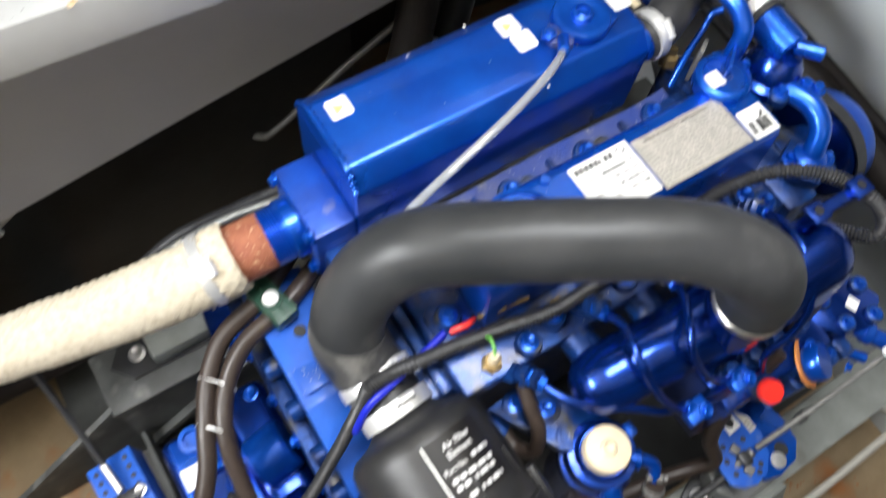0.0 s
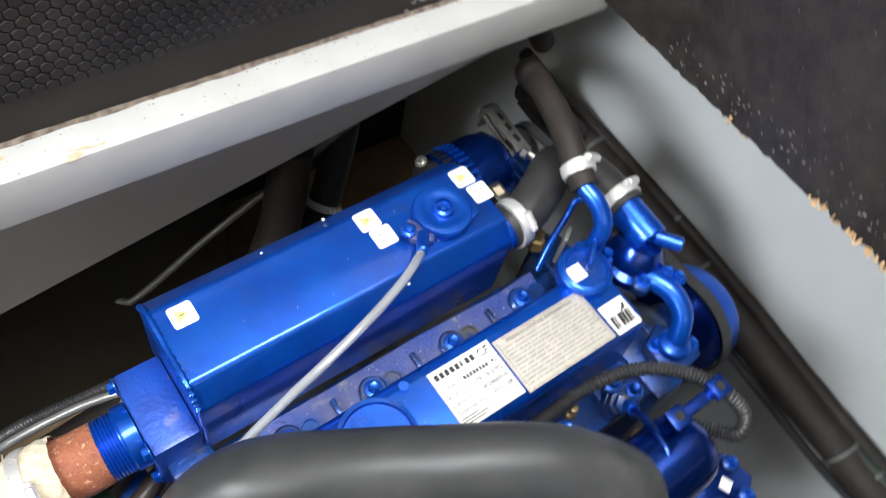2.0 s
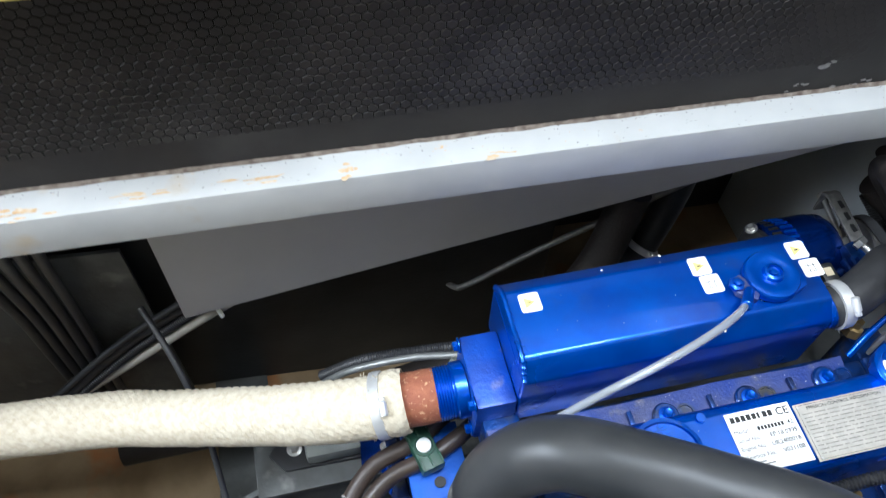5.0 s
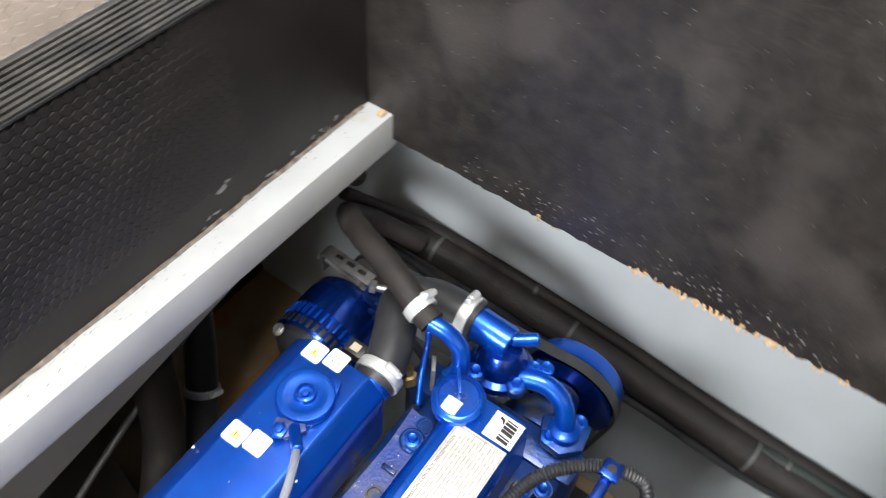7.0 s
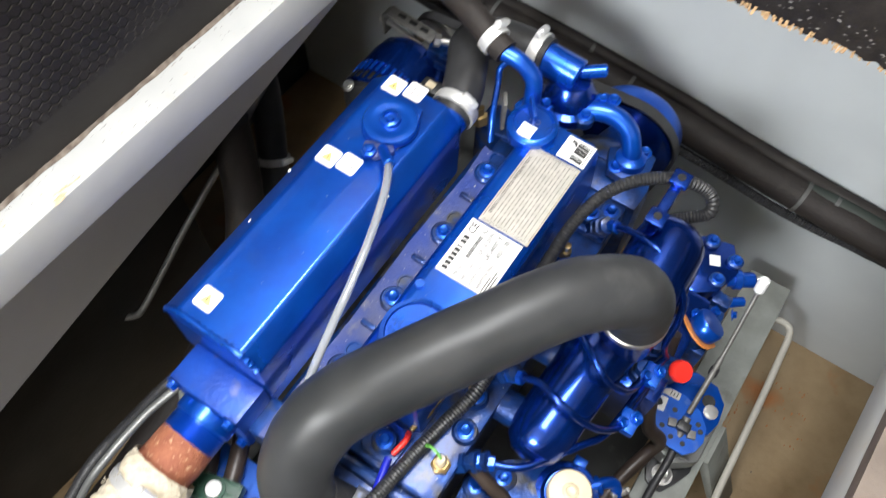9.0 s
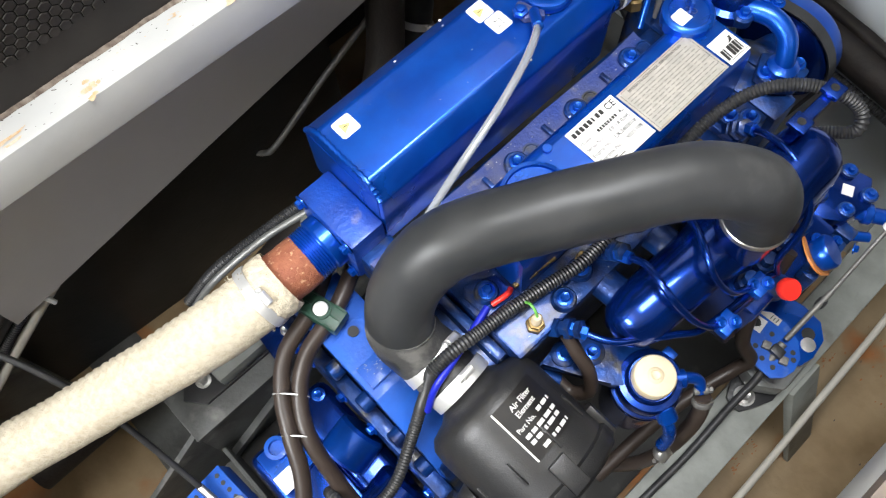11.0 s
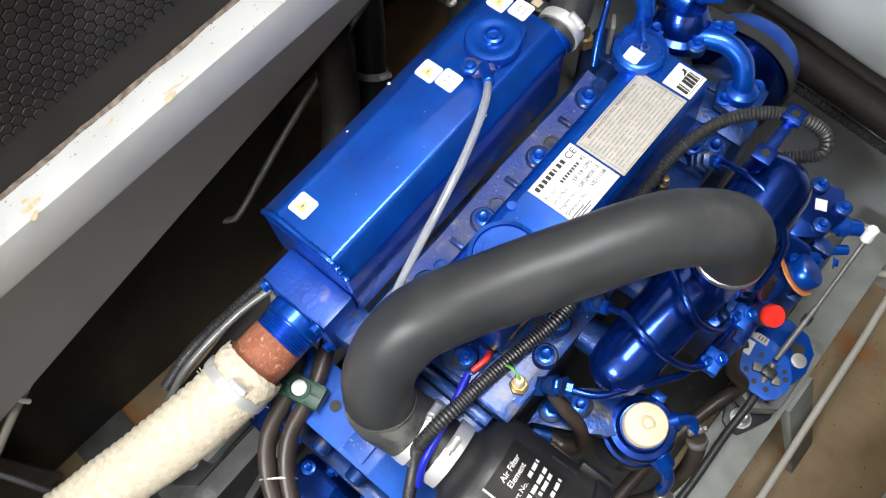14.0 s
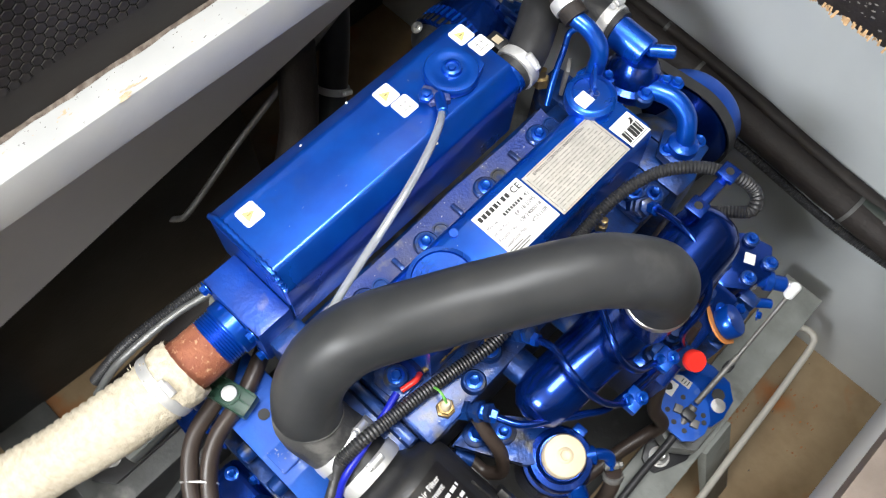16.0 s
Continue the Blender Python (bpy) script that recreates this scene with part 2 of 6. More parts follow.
def rod(bm, a, b, r, segments=20, bevel=0.0):
    a, b = Vector(a), Vector(b)
    h = (b - a).length
    e = min(bevel, r * 0.6, h * 0.4)
    prof = [(r - e, 0), (r, e), (r, h - e), (r - e, h)] if e else [(r, 0), (r, h)]
    return lathe(bm, prof, towards(a, b - a), segments)


def smooth_path(points, steps=8):
    """A Catmull-Rom curve through the points."""
    p = [Vector(q) for q in points]
    p = [2 * p[0] - p[1]] + p + [2 * p[-1] - p[-2]]
    out = []
    for a, b, c, d in zip(p, p[1:], p[2:], p[3:]):
        for k in range(steps):
            t = k / steps
            out.append(0.5 * (2 * b + (c - a) * t + (2 * a - 5 * b + 4 * c - d) * t * t + (3 * b - a - 3 * c + d) * t ** 3))
    return out + [p[-2]]


def tube(bm, points, r, segments=14, steps=8, wave=0.0, pitch=0.004, rough=0.0):
    """A round tube along a curve; wave gives it ribs, rough an uneven skin."""
    path = smooth_path(points, steps)
    if wave:
        fine, travelled = [path[0]], 0.0
        for a, b in zip(path, path[1:]):
            n = max(1, round((b - a).length / (pitch / 2)))
            fine += [a.lerp(b, k / n) for k in range(1, n + 1)]
        path = fine
    ahead = (path[1] - path[0]).normalized()
    side = ahead.orthogonal().normalized()
    rings = []
    for i, p in enumerate(path):
        nxt = (path[min(i + 1, len(path) - 1)] - path[max(i - 1, 0)]).normalized()
        side = (side - nxt * side.dot(nxt)).normalized()
        up = nxt.cross(side)
        rr = r + (wave if i % 2 else -wave)
        ring = []
        for k in range(segments):
            a = 2 * math.pi * k / segments
            d = side * math.cos(a) + up * math.sin(a)
            q = p + d * rr
            if rough:
                q += d * rough * noise.noise(q * 45) + d * rough * 0.5 * noise.noise(q * 160)
            ring.append(bm.verts.new(q))
        rings.append(ring)
    for a, b in zip(rings, rings[1:]):
        for k in range(segments):
            j = (k + 1) % segments
            bm.faces.new((a[k], a[j], b[j], b[k]))
    bm.faces.new(rings[0])
    bm.faces.new(rings[-1])
    return bm


def prism(bm, outline, a, b, axis="x", bevel=0.0, m=ONE):
    """Draw an outline of two coordinates out from a to b along the axis."""
    def place(u, v, w):
        return m @ Vector({"x": (w, u, v), "y": (u, w, v), "z": (u, v, w)}[axis])
    lo = [bm.verts.new(place(u, v, a)) for u, v in outline]
    hi = [bm.verts.new(place(u, v, b)) for u, v in outline]
    faces = [bm.faces.new(lo), bm.faces.new(hi)]
    for k in range(len(lo)):
        j = (k + 1) % len(lo)
        faces.append(bm.faces.new((lo[k], lo[j], hi[j], hi[k])))
    if bevel:
        edges = list({e for f in faces for e in f.edges})
        bmesh.ops.bevel(bm, geom=edges, offset=bevel, segments=2, profile=0.6, affect="EDGES")
    return bm


def B():
    return bmesh.new()


def bolt_mesh(name, r, mat):
    bm = B()
    lathe(bm, [(r * 1.75, 0), (r * 1.75, r * 0.25), (r * 1.6, r * 0.3)], segments=20)
    lathe(bm, [(r * 1.15, r * 0.3), (r * 1.15, r * 1.15), (r * 0.95, r * 1.35), (r * 0.6, r * 1.25)], segments=6)
    return finish(name, bm, mat, 30)


BOLT = bolt_mesh("bolt", 0.0048, BLUE)
BOLT_SMALL = bolt_mesh("bolt", 0.004, BLUE)
BOLT_STEEL = bolt_mesh("bolt", 0.0044, STEEL)
BOLT_WIDE = bolt_mesh("bolt", 0.0060, STEEL)


def bolt(parent, p, d=(0, 0, 1), me=None):
    return shared("bolt", me or BOLT, parent, towards(p, d))


def text_bm(words, size, m, bold=0.0, align="LEFT"):
    """Letters of the built-in font as a mesh, their plane laid by m."""
    cu = bpy.data.curves.new("lettering", "FONT")
    cu.body, cu.size, cu.align_x, cu.extrude, cu.offset, cu.resolution_u = words, size, align, 0.00008, bold, 3
    ob = new("lettering", cu)
    me = bpy.data.meshes.new_from_object(ob.evaluated_get(bpy.context.evaluated_depsgraph_get()))
    bm = B()
    bm.from_mesh(me)
    bm.transform(m)
    bpy.data.objects.remove(ob)
    bpy.data.curves.remove(cu)
    bpy.data.meshes.remove(me)
    return bm


def clamp_band(parent, p, d, r, width=0.011, screw=(0, 0, 1), name="hose_clamp"):
    """A worm-drive band with its screw housing."""
    bm = B()
    m = towards(p, d)
    lathe(bm, [(r, -width / 2), (r + 0.0016, -width / 2), (r + 0.0022, 0), (r + 0.0016, width / 2), (r, width / 2)], m, 28)
    s = Vector(screw).normalized()
    q = Vector(p) + s * (r + 0.004)
    ax = Vector(d).normalized().cross(s).normalized()
    rod(bm, q - ax * 0.009, q + ax * 0.006, 0.0044, 12, 0.001)
    rod(bm, q + ax * 0.006, q + ax * 0.0105, 0.0037, 6, 0.0008)
    return part(name, bm, STEEL_WHITE, parent)


# ---- structure ----
FLOOR = -0.385
single("floor", box(B(), (-1.6, -1.1, FLOOR - 0.02), (0.70, 1.2, FLOOR)), BILGE, "rust-stained brown bilge floor under the engine", "floor", kind="structure")
single("wall_front", box(B(), (0.624, -1.1, FLOOR), (0.64, 1.2, 0.287), 0.001), GREY, "grey painted steel bulkhead ahead of the engine", "bulkhead", kind="structure")
single("ledge", box(B(), (0.535, -1.1, 0.288), (0.70, 0.6, 0.300), 0.001), GREY, "grey steel flange on top of the bulkhead", "ledge", kind="structure")


def ragged_panel():
    """The black board over the bulkhead; its sawn lower edge is uneven."""
    bm = B()
    y, lo, hi = 0.225, [], []
    rng = random.Random(4)
    while y > -1.1:
        chip = rng.uniform(0, 0.003) if not -0.32 < y < -0.10 else rng.uniform(0.0, 0.007)
        lo.append((y, 0.294 + chip))
        y -= rng.uniform(0.004, 0.010)
    outline = [(0.225, 0.95)] + lo + [(-1.1, 0.95)]
    return prism(bm, outline, 0.513, 0.531, "x")


panel_front = single("wall_panel_front", ragged_panel(), PLY_SCUFF, "scuffed black phenolic plywood panel with a splintered lower edge", "panel", kind="structure", smooth=20)


def splinters():
    bm = B()
    rng = random.Random(8)
    for _ in range(120):
        y = rng.triangular(-0.36, -0.08, -0.17) if rng.random() < 0.85 else rng.uniform(-0.5, 0.2)
        z = 0.297
        w, h = rng.uniform(0.0005, 0.0014), rng.uniform(0.001, 0.006)
        t = rng.uniform(-0.5, 0.5)
        box(bm, (-0.0006, -w, -h), (0.0006, w, 0.004), 0, pose(0.5125 + rng.uniform(-0.001, 0.006), y, z, 30 * t, rng.uniform(-10, 25), 0))
    return bm


part("splinters", splinters(), SPLINTER, panel_front, "pale torn wood fibres along the cut")["kind"] = "stuff"


def scuffs(axis_pose, count, u, v, rng, size=0.004):
    """Small raised flecks of dried paint and dirt on a board."""
    bm = B()
    for _ in range(count):
        a, b = rng.uniform(*u), rng.uniform(*v)
        s, r = rng.uniform(0.2, 1.0) * size, rng.uniform(0.3, 0.6)
        ang, n = rng.uniform(-0.6, 0.6), 6
        vs = [bm.verts.new(axis_pose @ Vector((a + s * math.cos(ang + k * 2 * math.pi / n) * rng.uniform(0.6, 1.2), b + s * r * math.sin(k * 2 * math.pi / n), rng.uniform(0.0002, 0.0005)))) for k in range(n)]
        bm.faces.new(vs)
    return bm


FLECK = material("grey_flecks", (0.15, 0.145, 0.138), 0.6, 0.0, (0.30, 0.29, 0.275), 200, 0.8)
rngf = random.Random(12)
front_face = Matrix(((0, 0, -1, 0.513), (-1, 0, 0, 0), (0, 1, 0, 0), (0, 0, 0, 1)))
part("flecks", scuffs(front_face, 900, (-0.2, 0.9), (0.33, 0.8), rngf, 0.0012), FLECK, panel_front, "pale specks of dried paint")["kind"] = "stuff"
part("edge_scuffs", scuffs(front_face, 130, (-0.1, 0.30), (0.304, 0.336), rngf, 0.0024), FLECK, panel_front, "pale scuffs along the lower edge")["kind"] = "stuff"

# side deck beam with its tapered web
beam = single("beam_port", prism(B(), [(-1.6, 0.196), (0.515, 0.1995), (0.515, 0.245), (-1.6, 0.245)], 0.282, 0.330, "z", 0.0025), BEAM, "pale grey painted steel deck beam with rust stains", "beam", BAY, kind="structure")
STAIN = material("rust_streak", (0.50, 0.32, 0.15), 0.7, 0.0, (0.56, 0.50, 0.40), 160, 1.0)
rngs = random.Random(3)


def rust_patch(x, y, w, h):
    bm = B()
    for _ in range(13):
        cx, cy = x + rngs.gauss(0, w * 0.42), y + rngs.gauss(0, h * 0.4)
        n, r = 11, rngs.uniform(0.10, 0.36)
        bm.faces.new([bm.verts.new((cx + w * r * math.cos(k * 2 * math.pi / n) * rngs.uniform(0.6, 1.1), cy + h * r * math.sin(k * 2 * math.pi / n) * rngs.uniform(0.6, 1.1), 0.3304 + 0.00004 * _)) for k in range(n)])
    return bm


for px, py, pw, ph in ((-0.012, 0.203, 0.018, 0.005), (-0.145, 0.207, 0.012, 0.010), (-0.225, 0.210, 0.03, 0.005), (-0.33, 0.21, 0.03, 0.005), (-0.42, 0.206, 0.03, 0.008), (-0.06, 0.220, 0.006, 0.003)):
    part("rust_stain", rust_patch(px, py, pw, ph), STAIN, beam, "orange rust stain")
single("lining_plate", prism(B(), [(-0.385, 0.300), (-0.385, -0.052), (-0.07, 0.034), (0.25, 0.120), (0.52, 0.192), (0.52, 0.300)], 0.300, 0.306, "y"), WEB, "grey painted lining plate hanging under the side deck", "plate", ONE, kind="structure")
MASTIC = material("dirty_brown_mastic", (0.09, 0.065, 0.05), 0.8, 0.0, (0.30, 0.26, 0.22), 120, 0.8, 0.5, 260)
mast = B()
rngm = random.Random(9)
xs = [-1.0 + 0.008 * k for k in range(188)]
front = [mast.verts.new((x, 0.2297 - 0.0022 * (0.5 + 0.8 * noise.noise(Vector((x * 30, 0, 0))) + 0.3 * rngm.random()), 0.3303)) for x in xs]
back = [mast.verts.new((x, 0.2304, 0.3335 + 0.001 * rngm.random())) for x in xs]
for k in range(len(xs) - 1):
    mast.faces.new((front[k], front[k + 1], back[k + 1], back[k]))
part("mastic_bead", mast, MASTIC, beam, "dirty brown bead of mastic")
single("lining_plate_aft", box(B(), (-0.95, 0.330, -0.34), (-0.435, 0.336, 0.07), 0.001), GRIMY_SHADE, "dark grey painted lining plate behind the hanging cables", "plate", ONE, kind="structure")
single("beam_starboard", box(B(), (-1.6, -0.425, 0.285), (0.60, -0.372, 0.330), 0.003), BEAM, "pale grey painted steel deck beam on the near side", "beam", BAY, kind="structure")

# raised floor step: black board with a hex grip pattern, ribbed nosing, beige deck above
step = single("step_riser", box(B(), (-1.6, 0.2305, 0.3305), (0.52, 0.2525, 0.541), 0.001), PLY, "black phenolic plywood riser with a hexagon grip pattern", "riser", BAY, kind="structure")


def hexes(u, v, size, m, proud, rng, gap=0.19, fade=0.0):
    """Low hexagon pads in rows."""
    bm = B()
    dx, dy, row = size * math.sqrt(3), size * 1.5, 0
    y = v[0]
    while y < v[1]:
        x = u[0] + (dx / 2 if row % 2 else 0)
        while x < u[1]:
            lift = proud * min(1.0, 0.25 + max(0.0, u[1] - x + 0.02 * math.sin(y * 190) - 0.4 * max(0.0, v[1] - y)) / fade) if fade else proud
            top = [bm.verts.new(m @ Vector((x + size * (1 - gap * 1.0) * math.sin(k * math.pi / 3), y + size * (1 - gap * 1.0) * math.cos(k * math.pi / 3), lift))) for k in range(6)]
            low = [bm.verts.new(m @ Vector((x + size * (1 - gap * 0.5) * math.sin(k * math.pi / 3), y + size * (1 - gap * 0.5) * math.cos(k * math.pi / 3), 0.00005))) for k in range(6)]
            bm.faces.new(top)
            for k in range(6):
                bm.faces.new((low[k], low[(k + 1) % 6], top[(k + 1) % 6], top[k]))
            x += dx
        y, row = y + dy, row + 1
    return bm


riser_face = Matrix(((1, 0, 0, 0), (0, 0, -1, 0.2305), (0, 1, 0, 0), (0, 0, 0, 1)))
# near-black sheet that sets the grooves off from the pads
part("groove_backing", prism(B(), [(-0.752, 0.369), (0.06, 0.369), (0.10, 0.386), (0.13, 0.402), (0.20, 0.436), (0.22, 0.462), (0.27, 0.50), (0.30, 0.5405), (-0.752, 0.5405)], 0.2304, 0.2307, "y"), GROOVE, step, "black backing between the grip pads")
part("grip_hexagons", hexes((-0.75, 0.34), (0.372, 0.535), 0.0054, riser_face, 0.0007, rngf, fade=0.10), PLY_PAD, step, "raised hexagon grip pattern", smooth=15)["kind"] = "stuff"
part("scuffs", scuffs(riser_face, 26, (0.28, 0.49), (0.333, 0.345), rngf, 0.004), FLECK, step, "pale scuffs along the lower edge")["kind"] = "stuff"
part("paint_mark", scuffs(riser_face, 7, (0.300, 0.318), (0.362, 0.370), rngf, 0.007), FLECK, step, "pale smeared paint mark")
nosing = thing("step_nosing", (0, 0.2345, 0.541), "black ribbed rubber nosing along the step", "nosing", BAY, kind="structure")
part("base_strip", box(B(), (-1.6, 0.228, 0.5412), (0.5, 0.280, 0.544), 0.0008), RUBBER, nosing)
RIB = material("worn_rib", (0.014, 0.013, 0.012), 0.45, 0.0, (0.07, 0.063, 0.057), 40, 0.9)
for k in range(8):
    part("rib", box(B(), (-1.6, 0.2285 + 0.006 * k, 0.5436), (0.5, 0.2315 + 0.006 * k, 0.5462), 0.0006), RIB, nosing)
deck = single("deck", box(B(), (-1.6, 0.2525, 0.526), (0.52, 1.4, 0.5405), 0.001), DECK, "beige cabin floor with a hexagon grip pattern", "floor", BAY, kind="structure")
part("deck_hexagons", hexes((-0.1, 0.5), (0.290, 0.64), 0.0075, Matrix.Translation((0, 0, 0.5405)), 0.0005, rngf), DECK, deck, "raised hexagon grip pattern", smooth=15)["kind"] = "stuff"
part("corner_filler", box(B(), (0.494, 0.204, 0.3305), (0.503, 0.211, 0.335), 0.002), SPLINTER, beam, "blob of pale filler in the corner")

# dirt on the beam
DIRT = material("dark_grit", (0.06, 0.05, 0.045), 0.8, 0.0, (0.14, 0.11, 0.09), 200, 0.8)
flat_face = Matrix.Translation((0, 0, 0.3301))
part("grit", scuffs(flat_face, 150, (-0.75, 0.49), (0.200, 0.226), rngf, 0.0011), DIRT, beam, "specks of grit")["kind"] = "stuff"
part("grit", scuffs(flat_face, 200, (-0.75, 0.49), (0.224, 0.229), rngf, 0.0012), DIRT, beam, "grit along the mastic")["kind"] = "stuff"
part("rust_specks", scuffs(flat_face, 60, (-0.75, 0.30), (0.201, 0.227), rngf, 0.0013), STAIN, beam, "small rust specks")["kind"] = "stuff"
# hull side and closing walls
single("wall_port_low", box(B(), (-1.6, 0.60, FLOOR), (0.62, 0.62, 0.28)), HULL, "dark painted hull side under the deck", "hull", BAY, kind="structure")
single("wall_starboard_low", box(B(), (-1.6, -0.80, FLOOR), (0.70, -0.78, 0.33)), GREY, "grey painted hull side", "hull", BAY, kind="structure")
single("wall_aft_low", box(B(), (-1.0, -0.80, FLOOR), (-0.98, 0.9, 0.33)), GREY, "grey painted steel bulkhead aft", "bulkhead", BAY, kind="structure")
single("side_deck_starboard", box(B(), (-1.6, -1.9, 0.331), (0.60, -0.372, 0.345)), DECK, "beige cabin floor on the near side", "floor", BAY, kind="structure")
single("deck_aft", box(B(), (-2.0, -0.372, 0.331), (-0.95, 0.232, 0.345)), DECK, "beige cabin floor aft of the engine hatch", "floor", BAY, kind="structure")
# unseen walls, assumed, that close the room for bounced light and reflections
for wname, lo, hi in (("wall_north", (-2.0, 1.40, 0.53), (0.9, 1.42, 1.98)), ("wall_south_low", (-2.0, -1.72, 0.33), (1.0, -1.70, 1.05)), ("wall_south_high", (-2.0, -1.72, 1.62), (1.0, -1.70, 1.98)),
                      ("wall_south_west", (-2.0, -1.72, 1.05), (-0.3, -1.70, 1.62)), ("wall_south_east", (0.7, -1.72, 1.05), (1.0, -1.70, 1.62)),
                      ("wall_west", (-2.02, -1.72, 0.33), (-2.0, 1.42, 1.98)), ("wall_east", (0.66, -1.72, 0.95), (0.68, 1.42, 1.98))):
    single(wname, box(B(), lo, hi), CREAM_WALL, "plain cream wall, unseen, added to close the cabin", "wall", kind="structure")
cbm = B()
for lo, hi in (((-2.02, -1.72, 1.98), (-0.30, 1.42, 2.0)), ((0.50, -1.72, 1.98), (0.70, 1.42, 2.0)), ((-0.30, -1.72, 1.98), (0.50, -0.40, 2.0)), ((-0.30, 0.20, 1.98), (0.50, 1.42, 2.0))):
    box(cbm, lo, hi)
single("ceiling", cbm, CREAM_WALL, "cream cabin ceiling with an open hatch", "ceiling", kind="structure")

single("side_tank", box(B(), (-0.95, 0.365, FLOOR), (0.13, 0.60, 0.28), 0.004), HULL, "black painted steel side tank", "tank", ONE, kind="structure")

# dark sheet added over the floor so the gap under the engine reads shaded
tray = single("under_engine_sheet", box(B(), (-0.30, -0.318, FLOOR + 0.001), (0.60, 0.19, FLOOR + 0.006), 0.001), UNDER_SHADE, "black sheet added under the engine for the shade there", "tray", kind="structure")
part("dusty_plate", prism(B(), [(-0.300, 0.40), (-0.385, 0.40), (-0.395, 0.10), (-0.412, -0.02), (-0.300, -0.10)], FLOOR + 0.001, FLOOR + 0.006, "z"), GRIMY_SHADE, tray, "dusty grey plate aft of the engine")
part("cross_plate", box(B(), (-0.306, -0.310, FLOOR + 0.001), (-0.300, 0.118, FLOOR + 0.085), 0.001), GRIMY_SHADE, tray, "grey painted cross plate aft of the engine")
# engine bearers
for y0, y1, nm in ((-0.374, -0.312, "starboard"), (0.112, 0.195, "port")):
    # port bearer gets the darker grey: dust plus painted-in shade
    paint, aft = (GREY_BED, -0.55) if nm == "starboard" else (GRIMY_SHADE, -0.31)
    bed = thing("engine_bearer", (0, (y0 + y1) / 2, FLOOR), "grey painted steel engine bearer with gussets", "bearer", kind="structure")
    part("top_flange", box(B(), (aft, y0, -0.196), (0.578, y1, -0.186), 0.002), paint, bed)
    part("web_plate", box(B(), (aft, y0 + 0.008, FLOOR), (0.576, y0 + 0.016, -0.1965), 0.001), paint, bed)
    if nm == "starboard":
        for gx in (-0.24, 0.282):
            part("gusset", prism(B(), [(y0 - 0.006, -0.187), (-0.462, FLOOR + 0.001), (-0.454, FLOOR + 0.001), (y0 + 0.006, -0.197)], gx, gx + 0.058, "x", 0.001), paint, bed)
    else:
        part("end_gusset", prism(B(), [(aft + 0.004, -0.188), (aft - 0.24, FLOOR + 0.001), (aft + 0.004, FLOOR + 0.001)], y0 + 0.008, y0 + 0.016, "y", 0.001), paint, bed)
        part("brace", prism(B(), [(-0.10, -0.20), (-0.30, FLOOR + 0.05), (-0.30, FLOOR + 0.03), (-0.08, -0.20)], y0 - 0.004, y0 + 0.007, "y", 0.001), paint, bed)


# ---- engine ----
engine = thing("marine_engine", (0.15, -0.06, -0.30), "blue enamelled four-cylinder marine diesel engine", "engine")

# block and sump
part("cylinder_block", box(B(), (-0.04, -0.125, -0.20), (0.37, 0.045, 0.085), 0.008), BLUE_CAST, engine)
part("sump", box(B(), (-0.03, -0.11, -0.30), (0.36, 0.03, -0.202), 0.02), BLUE_CAST, engine)
# cylinder head: low step on the intake side, bolt flange on the exhaust side
head = part("cylinder_head", box(B(), (-0.006, -0.140, 0.086), (0.372, 0.024, 0.112), 0.004), BLUE_CAST, engine)
part("head_lug", box(B(), (-0.045, 0.000, 0.060), (-0.0065, 0.047, 0.112), 0.003), BLUE_CAST, head)
flange = B()
outline = []
for k in range(60):
    x = -0.04 + k * 0.38 / 59
    dip = 0.010 * max(0.0, math.cos((x - 0.048) / 0.0885 * 2 * math.pi)) ** 2
    outline.append((x, -0.006 - dip))
outline += [(0.345, 0.028), (0.30, 0.025), (0.20, 0.028), (0.10, 0.026), (-0.045, 0.027)]
prism(flange, outline, 0.1125, 0.124, "z")
part("head_flange", flange, BLUE_DUSTY, head, "dusty blue bolt flange")
for bx, by in ((-0.035, 0.010), (0.048, 0.009), (0.135, 0.009), (0.225, 0.009), (0.314, 0.012)):
    part("bolt_boss", lathe(B(), [(0.0135, 0), (0.0135, 0.004), (0.0115, 0.006), (0.006, 0.0062)], Matrix.Translation((bx, by - 0.006, 0.1243))), BLUE_CAST, head)
    bolt(head, (bx, by - 0.006, 0.1303))
    part("core_plug", lathe(B(), [(0.0095, 0), (0.0095, 0.002), (0.0075, 0.002), (0.007, 0.0006), (0, 0.0006)], Matrix.Translation((bx + 0.022, by - 0.006, 0.1243))), BLUE_CAST, head)
    part("rib", box(B(), (bx + 0.048, by - 0.010, 0.1243), (bx + 0.053, by + 0.006, 0.130), 0.001), BLUE_CAST, head)

# rocker cover
rocker = part("rocker_cover", prism(B(), [(-0.096, 0.1125), (-0.092, 0.176), (-0.084, 0.1865), (-0.022, 0.1865), (-0.014, 0.176), (-0.008, 0.1125)], 0.040, 0.372, "x", 0.006), BLUE, engine)
part("cover_ring", lathe(B(), [(0.034, 0), (0.034, 0.003), (0.030, 0.0035), (0.029, 0.001), (0.022, 0.001), (0.021, 0.004), (0.004, 0.004)], Matrix.Translation((0.098, -0.052, 0.1866)), 36), BLUE, rocker)
part("cover_screw", lathe(B(), [(0.0045, 0), (0.0045, 0.003), (0.002, 0.003)], Matrix.Translation((0.140, -0.026, 0.1866)), 12), BLUE, rocker)
TOP = 0.1872


def flat(bm, x0, y0, x1, y1, z, t=0.0005, bevel=0.0):
    return box(bm, (min(x0, x1), min(y0, y1), z), (max(x0, x1), max(y0, y1), z + t), bevel)


